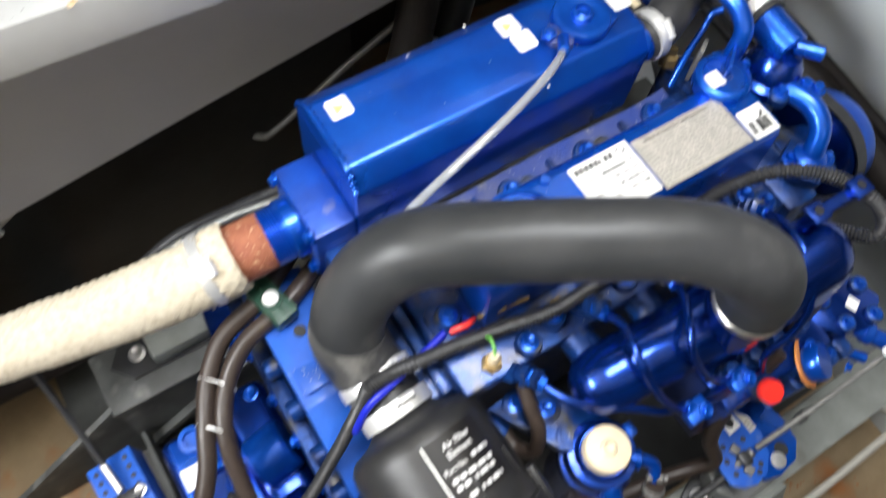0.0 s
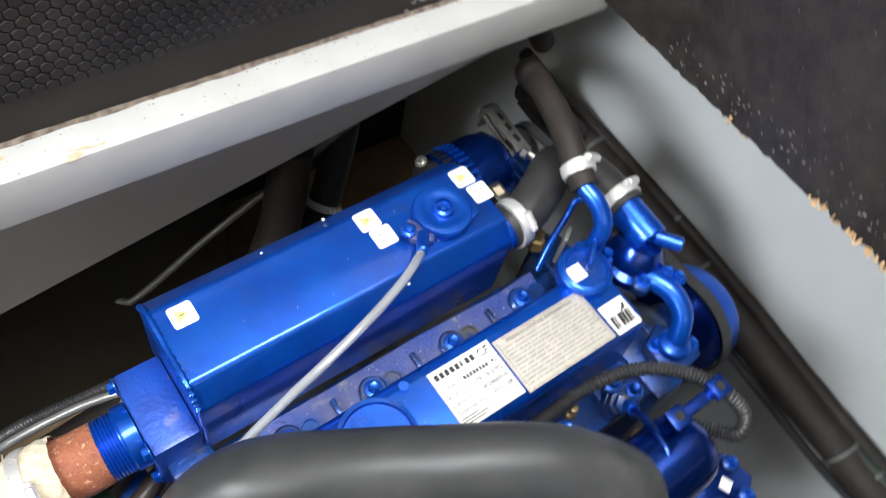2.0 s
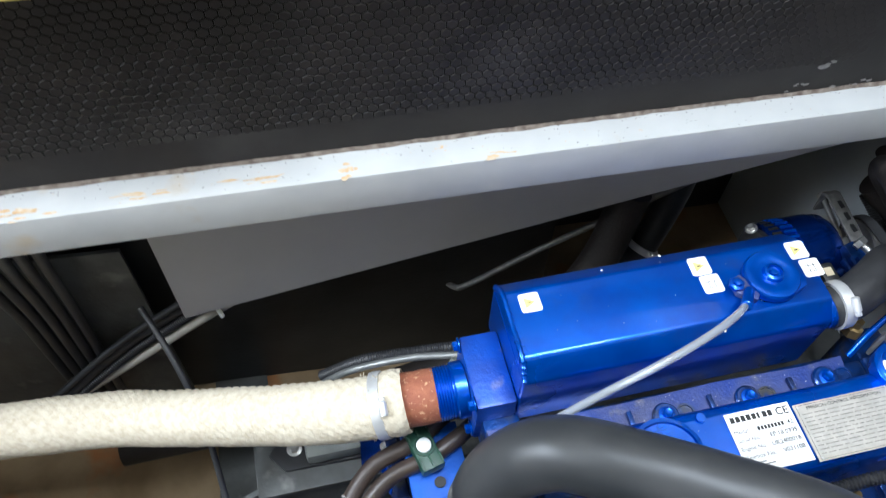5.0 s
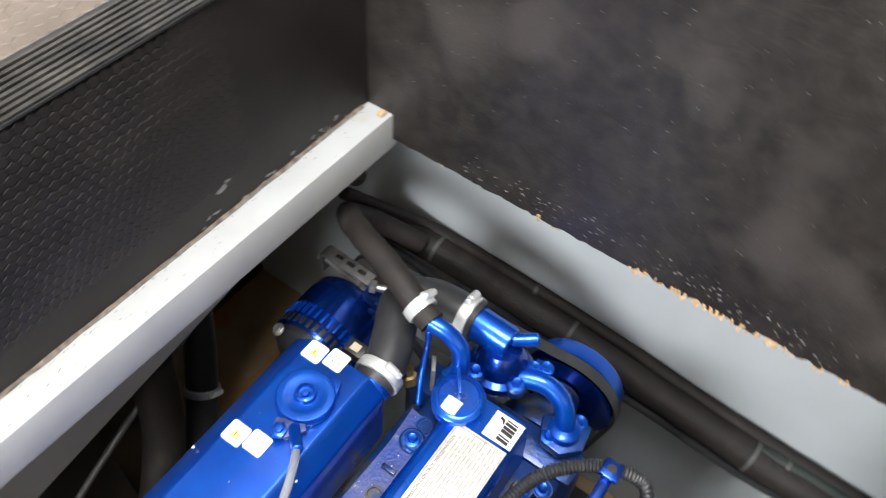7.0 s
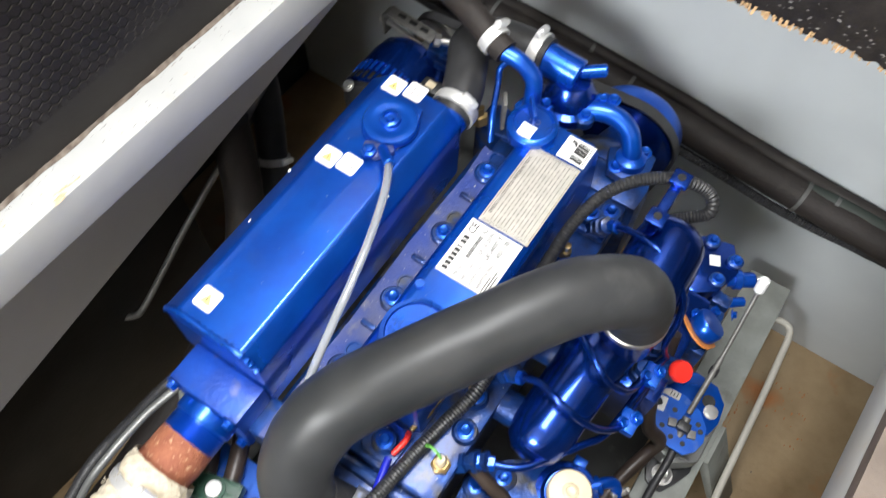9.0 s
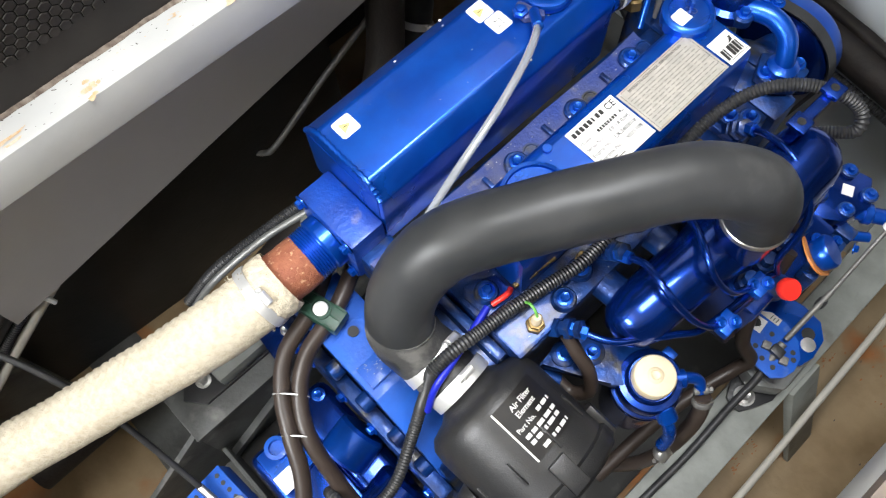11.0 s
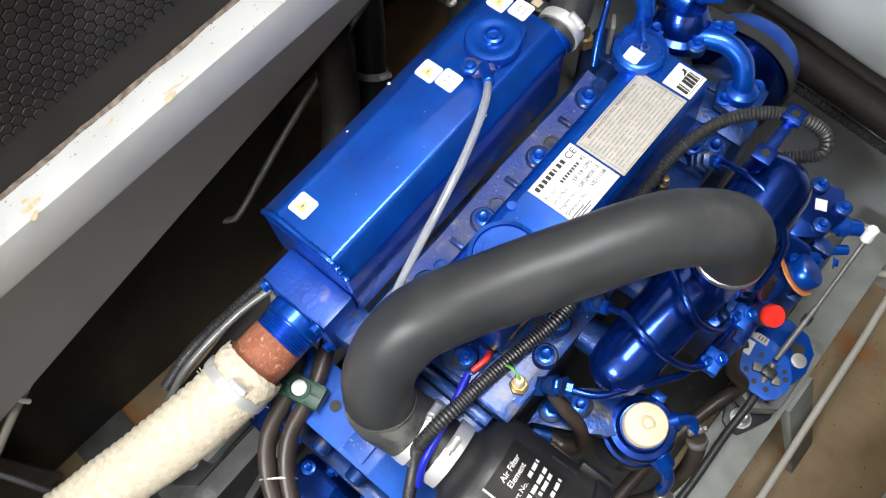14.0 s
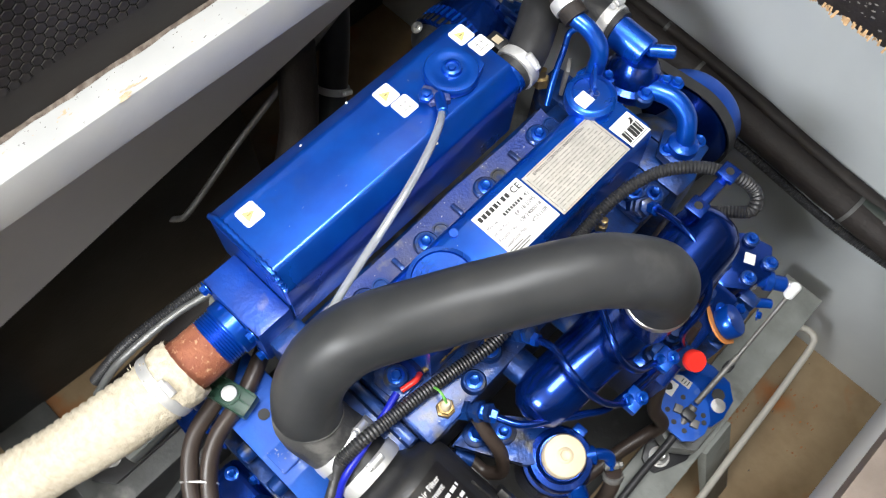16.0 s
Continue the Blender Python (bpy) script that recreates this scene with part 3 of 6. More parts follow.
maker = part("maker_label", flat(B(), 0.162, -0.028, 0.227, -0.085, TOP, 0.0004), WHITE, rocker, "white maker's label with black print")


def on_top(x, y, z, turn=0.0):
    return pose(x, y, z, 0, 0, turn)


def bars(rows, z):
    bm = B()
    for x0, y0, w, h in rows:
        flat(bm, x0, y0, x0 + w, y0 - h, z, 0.0001)
    return bm


# brand line as plain bars, then the rating lines
for k in range(8):
    part("brand_bar", bars([(0.166 + 0.0054 * k, -0.0320, 0.0022 if k == 5 else 0.0040, 0.0056)], TOP + 0.0005), INK, maker)
part("lettering", text_bm("CE", 0.0105, on_top(0.2115, -0.0385, TOP + 0.0005), 0.00012), INK, maker)
LINES = (("Model", "42", -0.0485), ("Serial No.", "EP 18 0395", -0.0565), ("Engine No.", "UK2400018", -0.0645), ("Gearbox No.", "V031108", -0.0725))
for left, right, y in LINES:
    part("lettering", text_bm(left, 0.0056, on_top(0.1645, y, TOP + 0.0005)), GREY_INK, maker)
    part("lettering", text_bm(right, 0.0060, on_top(0.2240, y, TOP + 0.0005), 0.00006, "RIGHT"), INK, maker)
part("small_print", bars([(0.1645, -0.0760, 0.018, 0.001), (0.1645, -0.0785, 0.026, 0.001), (0.1645, -0.081, 0.022, 0.001)], TOP + 0.0005), GREY_INK, maker)
for k in range(8):
    part("model_bar", bars([(0.188 + 0.0034 * k, -0.0448, 0.0024, 0.0037)], TOP + 0.0005), INK, maker)

plate = part("rating_plate", flat(B(), 0.2295, -0.033, 0.333, -0.088, TOP, 0.0007), PLATE, rocker, "worn aluminium emission rating plate")
part("plate_border", bars([(0.232, -0.0345, 0.0985, 0.0004), (0.232, -0.0862, 0.0985, 0.0004), (0.232, -0.0345, 0.0004, 0.052), (0.330, -0.0345, 0.0004, 0.052)], TOP + 0.0008), GREY_INK, plate)
part("lettering", text_bm("EMISSION CONTROL INFORMATION", 0.0047, on_top(0.2415, -0.0398, TOP + 0.0008)), INK, plate)
rngp = random.Random(5)
rows = []
for k in range(11):
    x = 0.235
    while x < 0.322:
        w = rngp.uniform(0.004, 0.014)
        rows.append((x, -0.0430 - 0.0038 * k, w, 0.0010))
        x += w + 0.002
part("small_print", bars(rows, TOP + 0.0008), PLATE_INK, plate)
for sx, sy in ((0.2335, -0.0358), (0.3295, -0.0358), (0.2335, -0.0852), (0.3295, -0.0852)):
    part("rivet", lathe(B(), [(0.0016, 0), (0.0012, 0.0008), (0, 0.001)], Matrix.Translation((sx, sy, TOP + 0.0007)), 10), STEEL, plate)
badge = part("brand_sticker", flat(B(), 0.3365, -0.0575, 0.3660, -0.0890, TOP, 0.0004), WHITE, rocker, "white sticker with a black logo")
for k, w in enumerate((0.0036, 0.0018, 0.0040, 0.0036, 0.0036, 0.0016)):
    u = 0.3385 + 0.0044 * k
    part("logo_bar", prism(B(), [(u, -0.0840), (u + w, -0.0840), (u + w + 0.0012, -0.0710), (u + 0.0012, -0.0710)], TOP + 0.0005, TOP + 0.0006, "z"), INK, badge)
part("logo_line", bars([(0.3385, -0.0855, 0.0265, 0.0006)], TOP + 0.0005), INK, badge)
part("logo_mark", prism(B(), [(0.3545, -0.0705), (0.3600, -0.0660), (0.3585, -0.0645), (0.3630, -0.0640), (0.3615, -0.0695)], TOP + 0.0005, TOP + 0.0006, "z"), INK, badge)

# oil filler cap with its wing
oil = part("oil_filler_cap", lathe(B(), [(0.026, -0.008), (0.027, 0.0), (0.027, 0.007), (0.0245, 0.0095), (0.021, 0.010), (0.020, 0.0085), (0, 0.0085)], Matrix.Translation((0.351, -0.021, 0.1868)), 32), BLUE, rocker)
part("wing", box(B(), (-0.004, -0.002, 0), (0.024, 0.002, 0.017), 0.0012, pose(0.351, -0.021, 0.1955, 0, 0, 38)), BLUE, oil)
part("cap_sticker", flat(B(), 0.331, -0.028, 0.348, -0.012, 0.1956, 0.0004), WHITE, oil, "white sticker on the oil cap")
part("lettering", text_bm("OIL", 0.010, on_top(0.3585, -0.028, 0.1955, 90)), BLUE_DUSTY, oil)

# header tank / exhaust manifold
tank = part("header_tank", prism(B(), [(0.041, 0.100), (0.040, 0.188), (0.057, 0.2085), (0.130, 0.2085), (0.152, 0.188), (0.152, 0.112), (0.135, 0.100)], -0.010, 0.312, "x", 0.0035), BLUE, engine)
part("weld_bead", tube(B(), [(-0.0085, 0.1500, 0.1875), (-0.0085, 0.1295, 0.2066), (-0.0085, 0.095, 0.2070), (-0.0085, 0.0580, 0.2066), (-0.0085, 0.0420, 0.1875)], 0.0027, 10, 10, wave=0.0008, pitch=0.0060), BLUE, tank, "rippled weld bead", smooth=60)
for fx, fy in ((0.062, 0.052), (0.195, 0.049), (0.10, 0.140), (0.165, 0.145)):
    part("paint_chip", lathe(B(), [(0.0016, 0), (0.0012, 0.0004), (0, 0.0005)], Matrix.Translation((fx, fy, 0.2086 if fy > 0.06 and fy < 0.13 else 0.199)), 7), WHITE, tank)
# filler cap: round, with two ears and a raised middle
cap = part("filler_cap", lathe(B(), [(r * 0.80, h) for r, h in ((0.034, 0), (0.0355, 0.002), (0.0355, 0.008), (0.0335, 0.0105), (0.026, 0.0115), (0.022, 0.0105), (0.0135, 0.0105), (0.012, 0.0145), (0.009, 0.0155), (0.0085, 0.0125), (0.005, 0.0122), (0.004, 0.0145), (0, 0.0148))], Matrix.Translation((0.258, 0.090, 0.2088)), 40), BLUE, tank)
part("cap_ear", prism(B(), [(0.272, 0.066), (0.288, 0.072), (0.291, 0.084), (0.284, 0.092), (0.270, 0.080)], 0.2106, 0.2176, "z", 0.002), BLUE, cap)
part("cap_ear", prism(B(), [(0.215, 0.078), (0.232, 0.066), (0.240, 0.076), (0.226, 0.098), (0.216, 0.094)], 0.2092, 0.217, "z", 0.002), BLUE_DUSTY, cap)
part("overflow_spout", rod(B(), (0.228, 0.078, 0.216), (0.208, 0.055, 0.232), 0.0055, 14, 0.001), BLUE, cap)
part("vent_screw", lathe(B(), [(0.008, 0), (0.008, 0.004), (0.005, 0.005), (0.0045, 0.008), (0, 0.009)], Matrix.Translation((0.217, 0.086, 0.217)), 6), BLUE, cap)


def rounded(x, y, w, h, r):
    """A rectangle with rounded corners."""
    out = []
    for q, (sx, sy) in enumerate(((1, 1), (-1, 1), (-1, -1), (1, -1))):
        for k in range(4):
            a = (q + k / 3) * math.pi / 2
            out.append((x + sx * (w / 2 - r) + r * math.cos(a), y + sy * (h / 2 - r) + r * math.sin(a)))
    return out


def warning(x, y, yellow, w=0.021, h=0.021):
    s = part("warning_sticker", prism(B(), rounded(x, y, w, h, 0.0028), 0.2087, 0.2091, "z"), WHITE, tank, "white warning sticker with a yellow triangle" if yellow else "white warning sticker")
    if yellow:
        part("triangle", prism(B(), [(x - 0.0055, y + 0.006), (x - 0.0055, y - 0.006), (x + 0.0055, y)], 0.2092, 0.2094, "z"), YELLOW_LABEL, s)
        part("triangle_border", bars([(x - 0.0030, y + 0.0005, 0.0042, 0.0010)], 0.2095), INK, s)
    else:
        part("pictogram", bars([(x - 0.006, y + 0.003, 0.012, 0.0006), (x - 0.006, y - 0.004, 0.012, 0.0006), (x - 0.003, y + 0.006, 0.0006, 0.011), (x + 0.003, y + 0.006, 0.0006, 0.011)], 0.2092), GREY_INK, s)


warning(0.015, 0.114, True)
warning(0.195, 0.119, True)
warning(0.199, 0.097, False)
warning(0.302, 0.117, True)
warning(0.307, 0.094, False)

# exhaust outlet block and threaded neck
outlet = part("exhaust_flange", box(B(), (-0.052, 0.042, 0.068), (-0.0105, 0.124, 0.146), 0.004), BLUE_WORN, engine)
part("flange_face", box(B(), (-0.0105, 0.046, 0.112), (-0.0095, 0.146, 0.186), 0.0), BLUE, outlet)
part("outlet_neck", lathe(B(), [(0.030, 0), (0.030, 0.012), (0.0275, 0.014)] + [(0.0275 + (0.0012 if k % 2 else 0), 0.015 + k * 0.0014) for k in range(14)], towards((-0.052, 0.083, 0.108), (-1, 0, -0.04)), 28), BLUE, outlet)
for by, bz in ((0.050, 0.140), (0.117, 0.140), (0.050, 0.080), (0.117, 0.080)):
    bolt(outlet, (-0.0525, by, bz), (-1, 0, 0))

# exhaust pipe and its woven lagging
exhaust = thing("exhaust_pipe", (-0.10, 0.085, 0.08), "rusty iron exhaust pipe wrapped in cream woven lagging", "exhaust pipe")
part("iron_pipe", tube(B(), [(-0.083, 0.083, 0.107), (-0.105, 0.084, 0.105), (-0.14, 0.090, 0.100)], 0.0285, 28, rough=0.0008), RUST_PIPE, exhaust, "bare rusty brown iron pipe")
LAG = [(-0.114, 0.085, 0.103), (-0.150, 0.088, 0.096), (-0.200, 0.104, 0.070), (-0.250, 0.125, 0.038), (-0.300, 0.147, 0.008), (-0.385, 0.180, -0.032), (-0.47, 0.203, -0.048), (-0.62, 0.215, -0.05), (-0.75, 0.215, -0.05)]


def woven(points, r):
    """A sleeve whose skin shows the weave: small staggered bumps."""
    path = []
    for a, b in zip(smooth_path(points, 10), smooth_path(points, 10)[1:]):
        n = max(1, round((b - a).length / 0.0030))
        path += [a.lerp(b, k / n) for k in range(n)]
    bm, rings, seg = B(), [], 66
    side = (path[1] - path[0]).orthogonal().normalized()
    for i, p in enumerate(path):
        nxt = (path[min(i + 1, len(path) - 1)] - path[max(i - 1, 0)]).normalized()
        side = (side - nxt * side.dot(nxt)).normalized()
        up, ring = nxt.cross(side), []
        for k in range(seg):
            a = 2 * math.pi * k / seg
            d = side * math.cos(a) + up * math.sin(a)
            q = p + d * r
            lump = 0.0014 * noise.noise(q * 22) + 0.0011 * (1 if (i // 2 + k // 2) % 2 else -0.4) + 0.0007 * noise.noise(q * 300)
            ring.append(bm.verts.new(q + d * (lump + 0.0016 * math.sin(min(i, 7) / 7 * math.pi))))
        rings.append(ring)
    for a, b in zip(rings, rings[1:]):
        for k in range(seg):
            j = (k + 1) % seg
            bm.faces.new((a[k], a[j], b[j], b[k]))
    return bm


part("lagging", woven(LAG, 0.0325), LAGGING, exhaust, "cream woven heat lagging", smooth=80)
clamp_band(exhaust, (-0.141, 0.0872, 0.0980), (-1, 0.10, -0.22), 0.0338, 0.011, (0, -0.5, 1))
fray = B()
rngl = random.Random(2)
for k in range(26):
    a = rngl.uniform(0, 2 * math.pi)
    o = Vector((-0.150 + rngl.uniform(-0.006, 0.008), 0.089 + 0.033 * math.cos(a), 0.096 + 0.033 * math.sin(a)))
    d = Vector((rngl.uniform(-0.4, 0.4), math.cos(a), math.sin(a))) * rngl.uniform(0.002, 0.005)
    tube(fray, [o, o + d * 0.6 + Vector((rngl.uniform(-.002, .002),) * 3), o + d], 0.0005, 5, 3)
part("frayed_threads", fray, LAGGING, exhaust)["kind"] = "stuff"

# clear overflow tube from the filler neck
single("overflow_tube", tube(B(), [(0.214, 0.062, 0.226), (0.206, 0.055, 0.231), (0.190, 0.0445, 0.237), (0.165, 0.033, 0.239), (0.130, 0.021, 0.238), (0.090, 0.011, 0.232), (0.050, 0.004, 0.220), (0.010, -0.003, 0.204), (-0.02, -0.010, 0.186), (-0.035, -0.02, 0.15)], 0.0040, 16), CLEAR, "clear plastic overflow tube from the filler neck", "tube")

# intake manifold
manifold = part("intake_manifold", lathe(B(), [(0, -0.012), (0.016, -0.009), (0.026, 0.001), (0.0315, 0.018), (0.0325, 0.09), (0.036, 0.15), (0.038, 0.24), (0.034, 0.258), (0.020, 0.268), (0, 0.270)], towards((0.090, -0.186, 0.103), (1, -0.06, 0.05)), 36), BLUE_DEEP, engine)
part("manifold_top", lathe(B(), [(0.026, 0), (0.033, 0.006), (0.0355, 0.020), (0.0365, 0.090), (0.034, 0.104), (0.027, 0.114), (0.015, 0.120), (0, 0.122)], towards((0.236, -0.200, 0.142), (1, 0.015, 0.07)), 36), BLUE_DEEP, manifold)
part("inlet_neck", rod(B(), (0.234, -0.205, 0.12), (0.234, -0.205, 0.185), 0.031, 32, 0.002), BLUE_DEEP, manifold)
part("mounting_lug", box(B(), (0.308, -0.182, 0.180), (0.374, -0.171, 0.2035), 0.002), BLUE_DEEP, manifold)
for lx in (0.316, 0.368):
    part("lug_pad", box(B(), (lx - 0.010, -0.186, 0.2036), (lx + 0.009, -0.167, 0.209), 0.002), BLUE_DEEP, manifold)
    part("lug_hole", lathe(B(), [(0.0042, 0), (0.0042, 0.0006), (0, 0.0006)], Matrix.Translation((lx, -0.1765, 0.2091)), 14), INK, manifold)
for kx in (0.115, 0.19, 0.27):
    part("runner", rod(B(), (kx, -0.125, 0.092), (kx, -0.180, 0.100), 0.017, 20, 0.002), BLUE_CAST, manifold)

# air intake hose
hose = thing("air_intake_hose", (0.1, -0.1, 0.20), "thick dusty black rubber air intake hose", "hose")
HOSE_PATH = [(0.234, -0.205, 0.172), (0.231, -0.201, 0.205), (0.212, -0.186, 0.238), (0.170, -0.152, 0.256), (0.100, -0.108, 0.252), (0.014, -0.053, 0.234), (-0.022, -0.036, 0.214), (-0.052, -0.032, 0.172), (-0.068, -0.043, 0.126), (-0.064, -0.062, 0.097), (-0.0600, -0.079, 0.0872), (-0.0592, -0.090, 0.0848)]
DUSTY_RUBBER = material("dust_covered_rubber", (0.07, 0.069, 0.068), 0.55, 0.0, (0.04, 0.04, 0.04), 20, 0.9, 0.2, 300, stain=(0.17, 0.165, 0.155), stain_scale=30, stain_level=0.55)
part("hose_body", tube(B(), HOSE_PATH, 0.0322, 36, 10, rough=0.0006), HOSE, hose)
part("end_collar", rod(B(), (0.234, -0.205, 0.164), (0.234, -0.205, 0.172), 0.0332, 32, 0.001), STEEL, hose, "pale metal clamp at the manifold")
part("hose_cuff", tube(B(), [(-0.0655, -0.0400, 0.136), (-0.068, -0.043, 0.126), (-0.064, -0.062, 0.097), (-0.0600, -0.079, 0.0872), (-0.0592, -0.0902, 0.0848)], 0.0328, 36, 10), DUSTY_RUBBER, hose, "dusty grey hose end")
clamp_band(hose, (-0.0602, -0.078, 0.0876), (0.03, -0.97, -0.22), 0.0332, 0.014, (0.5, -0.1, 0.85))


# ---- front end of the engine ----
# tank outlet elbow and the two coolant hoses
elbow = thing("coolant_elbow_hose", (0.40, 0.06, 0.15), "fat black rubber coolant hose between tank and thermostat", "hose")
part("hose_body", tube(B(), [(0.318, 0.060, 0.180), (0.345, 0.063, 0.184), (0.380, 0.078, 0.186), (0.412, 0.092, 0.187), (0.432, 0.070, 0.190), (0.434, 0.035, 0.194), (0.434, 0.010, 0.195)], 0.0225, 26, rough=0.0005), RUBBER, elbow)
clamp_band(elbow, (0.330, 0.0605, 0.182), (1, 0.06, 0.05), 0.0235, 0.012, (0.1, -0.55, 0.8))
clamp_band(elbow, (0.434, 0.022, 0.1945), (0, -1, 0.05), 0.0235, 0.012, (0.3, 0.1, 1))
part("tank_outlet", rod(B(), (0.3125, 0.060, 0.180), (0.330, 0.060, 0.182), 0.021, 24, 0.001), BLUE, engine)
heater = thing("heater_hose", (0.43, 0.12, 0.20), "brown-black foam covered heater hose running to the corner", "hose")
part("hose_body", tube(B(), [(0.384, 0.036, 0.234), (0.390, 0.060, 0.240), (0.404, 0.098, 0.246), (0.424, 0.150, 0.240), (0.458, 0.200, 0.205), (0.500, 0.232, 0.150), (0.545, 0.225, 0.095), (0.575, 0.18, 0.055)], 0.0140, 20, rough=0.0008), FOAM, heater)
clamp_band(heater, (0.3885, 0.054, 0.239), (0.25, 0.95, 0.2), 0.0150, 0.012, (0.5, -0.2, 1))
# thermostat housing, its bent pipes
thermo = part("thermostat_housing", lathe(B(), [(0.034, 0), (0.036, 0.004), (0.036, 0.012), (0.030, 0.016), (0.027, 0.030), (0.020, 0.040), (0, 0.043)], towards((0.424, -0.028, 0.148), (0.15, 0.1, 1)), 28), BLUE_DEEP, engine)
part("outlet_pipe", rod(B(), (0.434, 0.015, 0.195), (0.434, -0.030, 0.192), 0.0185, 24, 0.002), BLUE, thermo)
part("outlet_spigot", rod(B(), (0.436, -0.028, 0.196), (0.452, -0.052, 0.200), 0.0072, 16, 0.002), BLUE, thermo)
for bx, by in ((0.456, -0.005), (0.410, -0.054), (0.398, -0.012)):
    part("bolt_ear", lathe(B(), [(0.011, 0), (0.011, 0.010), (0.009, 0.012), (0, 0.012)], Matrix.Translation((bx, by, 0.158)), 16), BLUE_CAST, thermo)
    bolt(thermo, (bx, by, 0.170))
bent = part("heater_pipe", tube(B(), [(0.384, 0.038, 0.234), (0.386, 0.018, 0.229), (0.385, 0.002, 0.216), (0.380, -0.003, 0.196), (0.376, -0.003, 0.170)], 0.0092, 18), BLUE, engine)
part("union_nut", lathe(B(), [(0.015, 0), (0.016, 0.002), (0.016, 0.010), (0.013, 0.012), (0.013, 0.015), (0.0155, 0.017), (0.0155, 0.023), (0.010, 0.026)], towards((0.376, -0.003, 0.158), (0.05, 0.02, 1)), 6), BLUE, bent)
part("nut_seat", lathe(B(), [(0.021, 0), (0.021, 0.006), (0.017, 0.008)], towards((0.376, -0.003, 0.151), (0, 0, 1)), 24), BLUE_CAST, bent)
bypass = part("water_pump_pipe", tube(B(), [(0.414, -0.036, 0.160), (0.424, -0.058, 0.166), (0.430, -0.080, 0.166), (0.428, -0.100, 0.158), (0.420, -0.112, 0.142), (0.414, -0.116, 0.126)], 0.0108, 20), BLUE, engine)
part("pipe_flange", prism(B(), [(0.392, -0.100), (0.420, -0.088), (0.442, -0.112), (0.436, -0.138), (0.408, -0.142), (0.390, -0.124)], 0.116, 0.128, "z", 0.002), BLUE_CAST, bypass)
part("flange_collar", lathe(B(), [(0.017, 0), (0.017, 0.008), (0.013, 0.011)], towards((0.414, -0.116, 0.128), (0.1, 0.05, 1)), 20), BLUE, bypass)
for bx, by, bz in ((0.434, -0.124, 0.128), (0.400, -0.106, 0.128), (0.436, -0.060, 0.172), (0.443, -0.070, 0.172)):
    bolt(bypass, (bx, by, bz), (0, 0, 1))
part("pipe_bracket", box(B(), (0.426, -0.076, 0.160), (0.450, -0.056, 0.171), 0.003), BLUE, bypass)
part("timing_case", box(B(), (0.372, -0.150, -0.22), (0.415, 0.060, 0.112), 0.010), BLUE_CAST, engine)
part("water_pump", lathe(B(), [(0.048, 0), (0.050, 0.01), (0.046, 0.03), (0.030, 0.045), (0.022, 0.075)], towards((0.415, -0.085, 0.062), (1, 0, 0)), 30), BLUE_CAST, engine)

# belt drive
pulley = part("pump_pulley", lathe(B(), [(0.012, -0.004), (0.054, -0.004), (0.060, -0.001), (0.054, 0.006), (0.060, 0.013), (0.054, 0.016), (0.050, 0.018), (0.046, 0.026), (0.026, 0.032), (0, 0.033)], towards((0.497, -0.087, 0.050), (1, 0, 0)), 44), BLUE_DEEP, engine)
part("pulley_front", lathe(B(), [(0.056, 0), (0.059, 0.003), (0.059, 0.018), (0.054, 0.025), (0.030, 0.031), (0.012, 0.031), (0.010, 0.036), (0, 0.036)], towards((0.512, -0.087, 0.050), (1, 0, 0)), 40), BLUE, pulley)
part("crank_pulley", lathe(B(), [(0.012, -0.004), (0.060, -0.004), (0.066, 0.006), (0.060, 0.016), (0.03, 0.02), (0, 0.02)], towards((0.497, -0.045, -0.150), (1, 0, 0)), 40), BLUE, engine)
belt = B()
CENTRES = (((-0.087, 0.050), 0.0605), ((0.195, 0.050), 0.033), ((-0.045, -0.150), 0.066))


def belt_path():
    """The outer tangents round three pulleys."""
    pts = []
    for i in range(3):
        (a, ra), (b, rb), (p, rp) = CENTRES[i], CENTRES[(i + 1) % 3], CENTRES[i - 1]
        def normal(c0, r0, c1, r1):
            d = Vector(c1) - Vector(c0)
            base = math.atan2(d.y, d.x)
            return base + math.acos((r0 - r1) / d.length)
        a0, a1 = normal(p, rp, a, ra), normal(a, ra, b, rb)
        while a1 > a0:
            a1 -= 2 * math.pi
        n = 14
        for k in range(n + 1):
            t = a0 + (a1 - a0) * k / n
            pts.append((a[0] + ra * math.cos(t), a[1] + ra * math.sin(t), math.cos(t), math.sin(t)))
    return pts


ring = []
for y, z, ny, nz in belt_path():
    ring.append([belt.verts.new((x, y + ny * o, z + nz * o)) for x, o in ((0.498, 0.0), (0.496, 0.004), (0.510, 0.004), (0.508, 0.0))])
for a, b in zip(ring, ring[1:] + ring[:1]):
    for k in range(4):
        belt.faces.new((a[k], a[(k + 1) % 4], b[(k + 1) % 4], b[k]))
part("drive_belt", belt, RUBBER, engine, "black rubber vee belt")

# alternator with cooling slots
alt = thing("alternator", (0.41, 0.195, -0.02), "blue painted alternator with cooling slots", "alternator")
part("body", lathe(B(), [(0.030, -0.002), (0.052, -0.001), (0.0555, 0.003), (0.0555, 0.014), (0.0535, 0.016), (0.0535, 0.030), (0.0565, 0.032), (0.0565, 0.066), (0.0545, 0.068), (0.0545, 0.080), (0.050, 0.086), (0.030, 0.090), (0.014, 0.092), (0.014, 0.10)], towards((0.365, 0.195, 0.040), (1, 0, 0)), 44), BLUE_DEEP, alt)
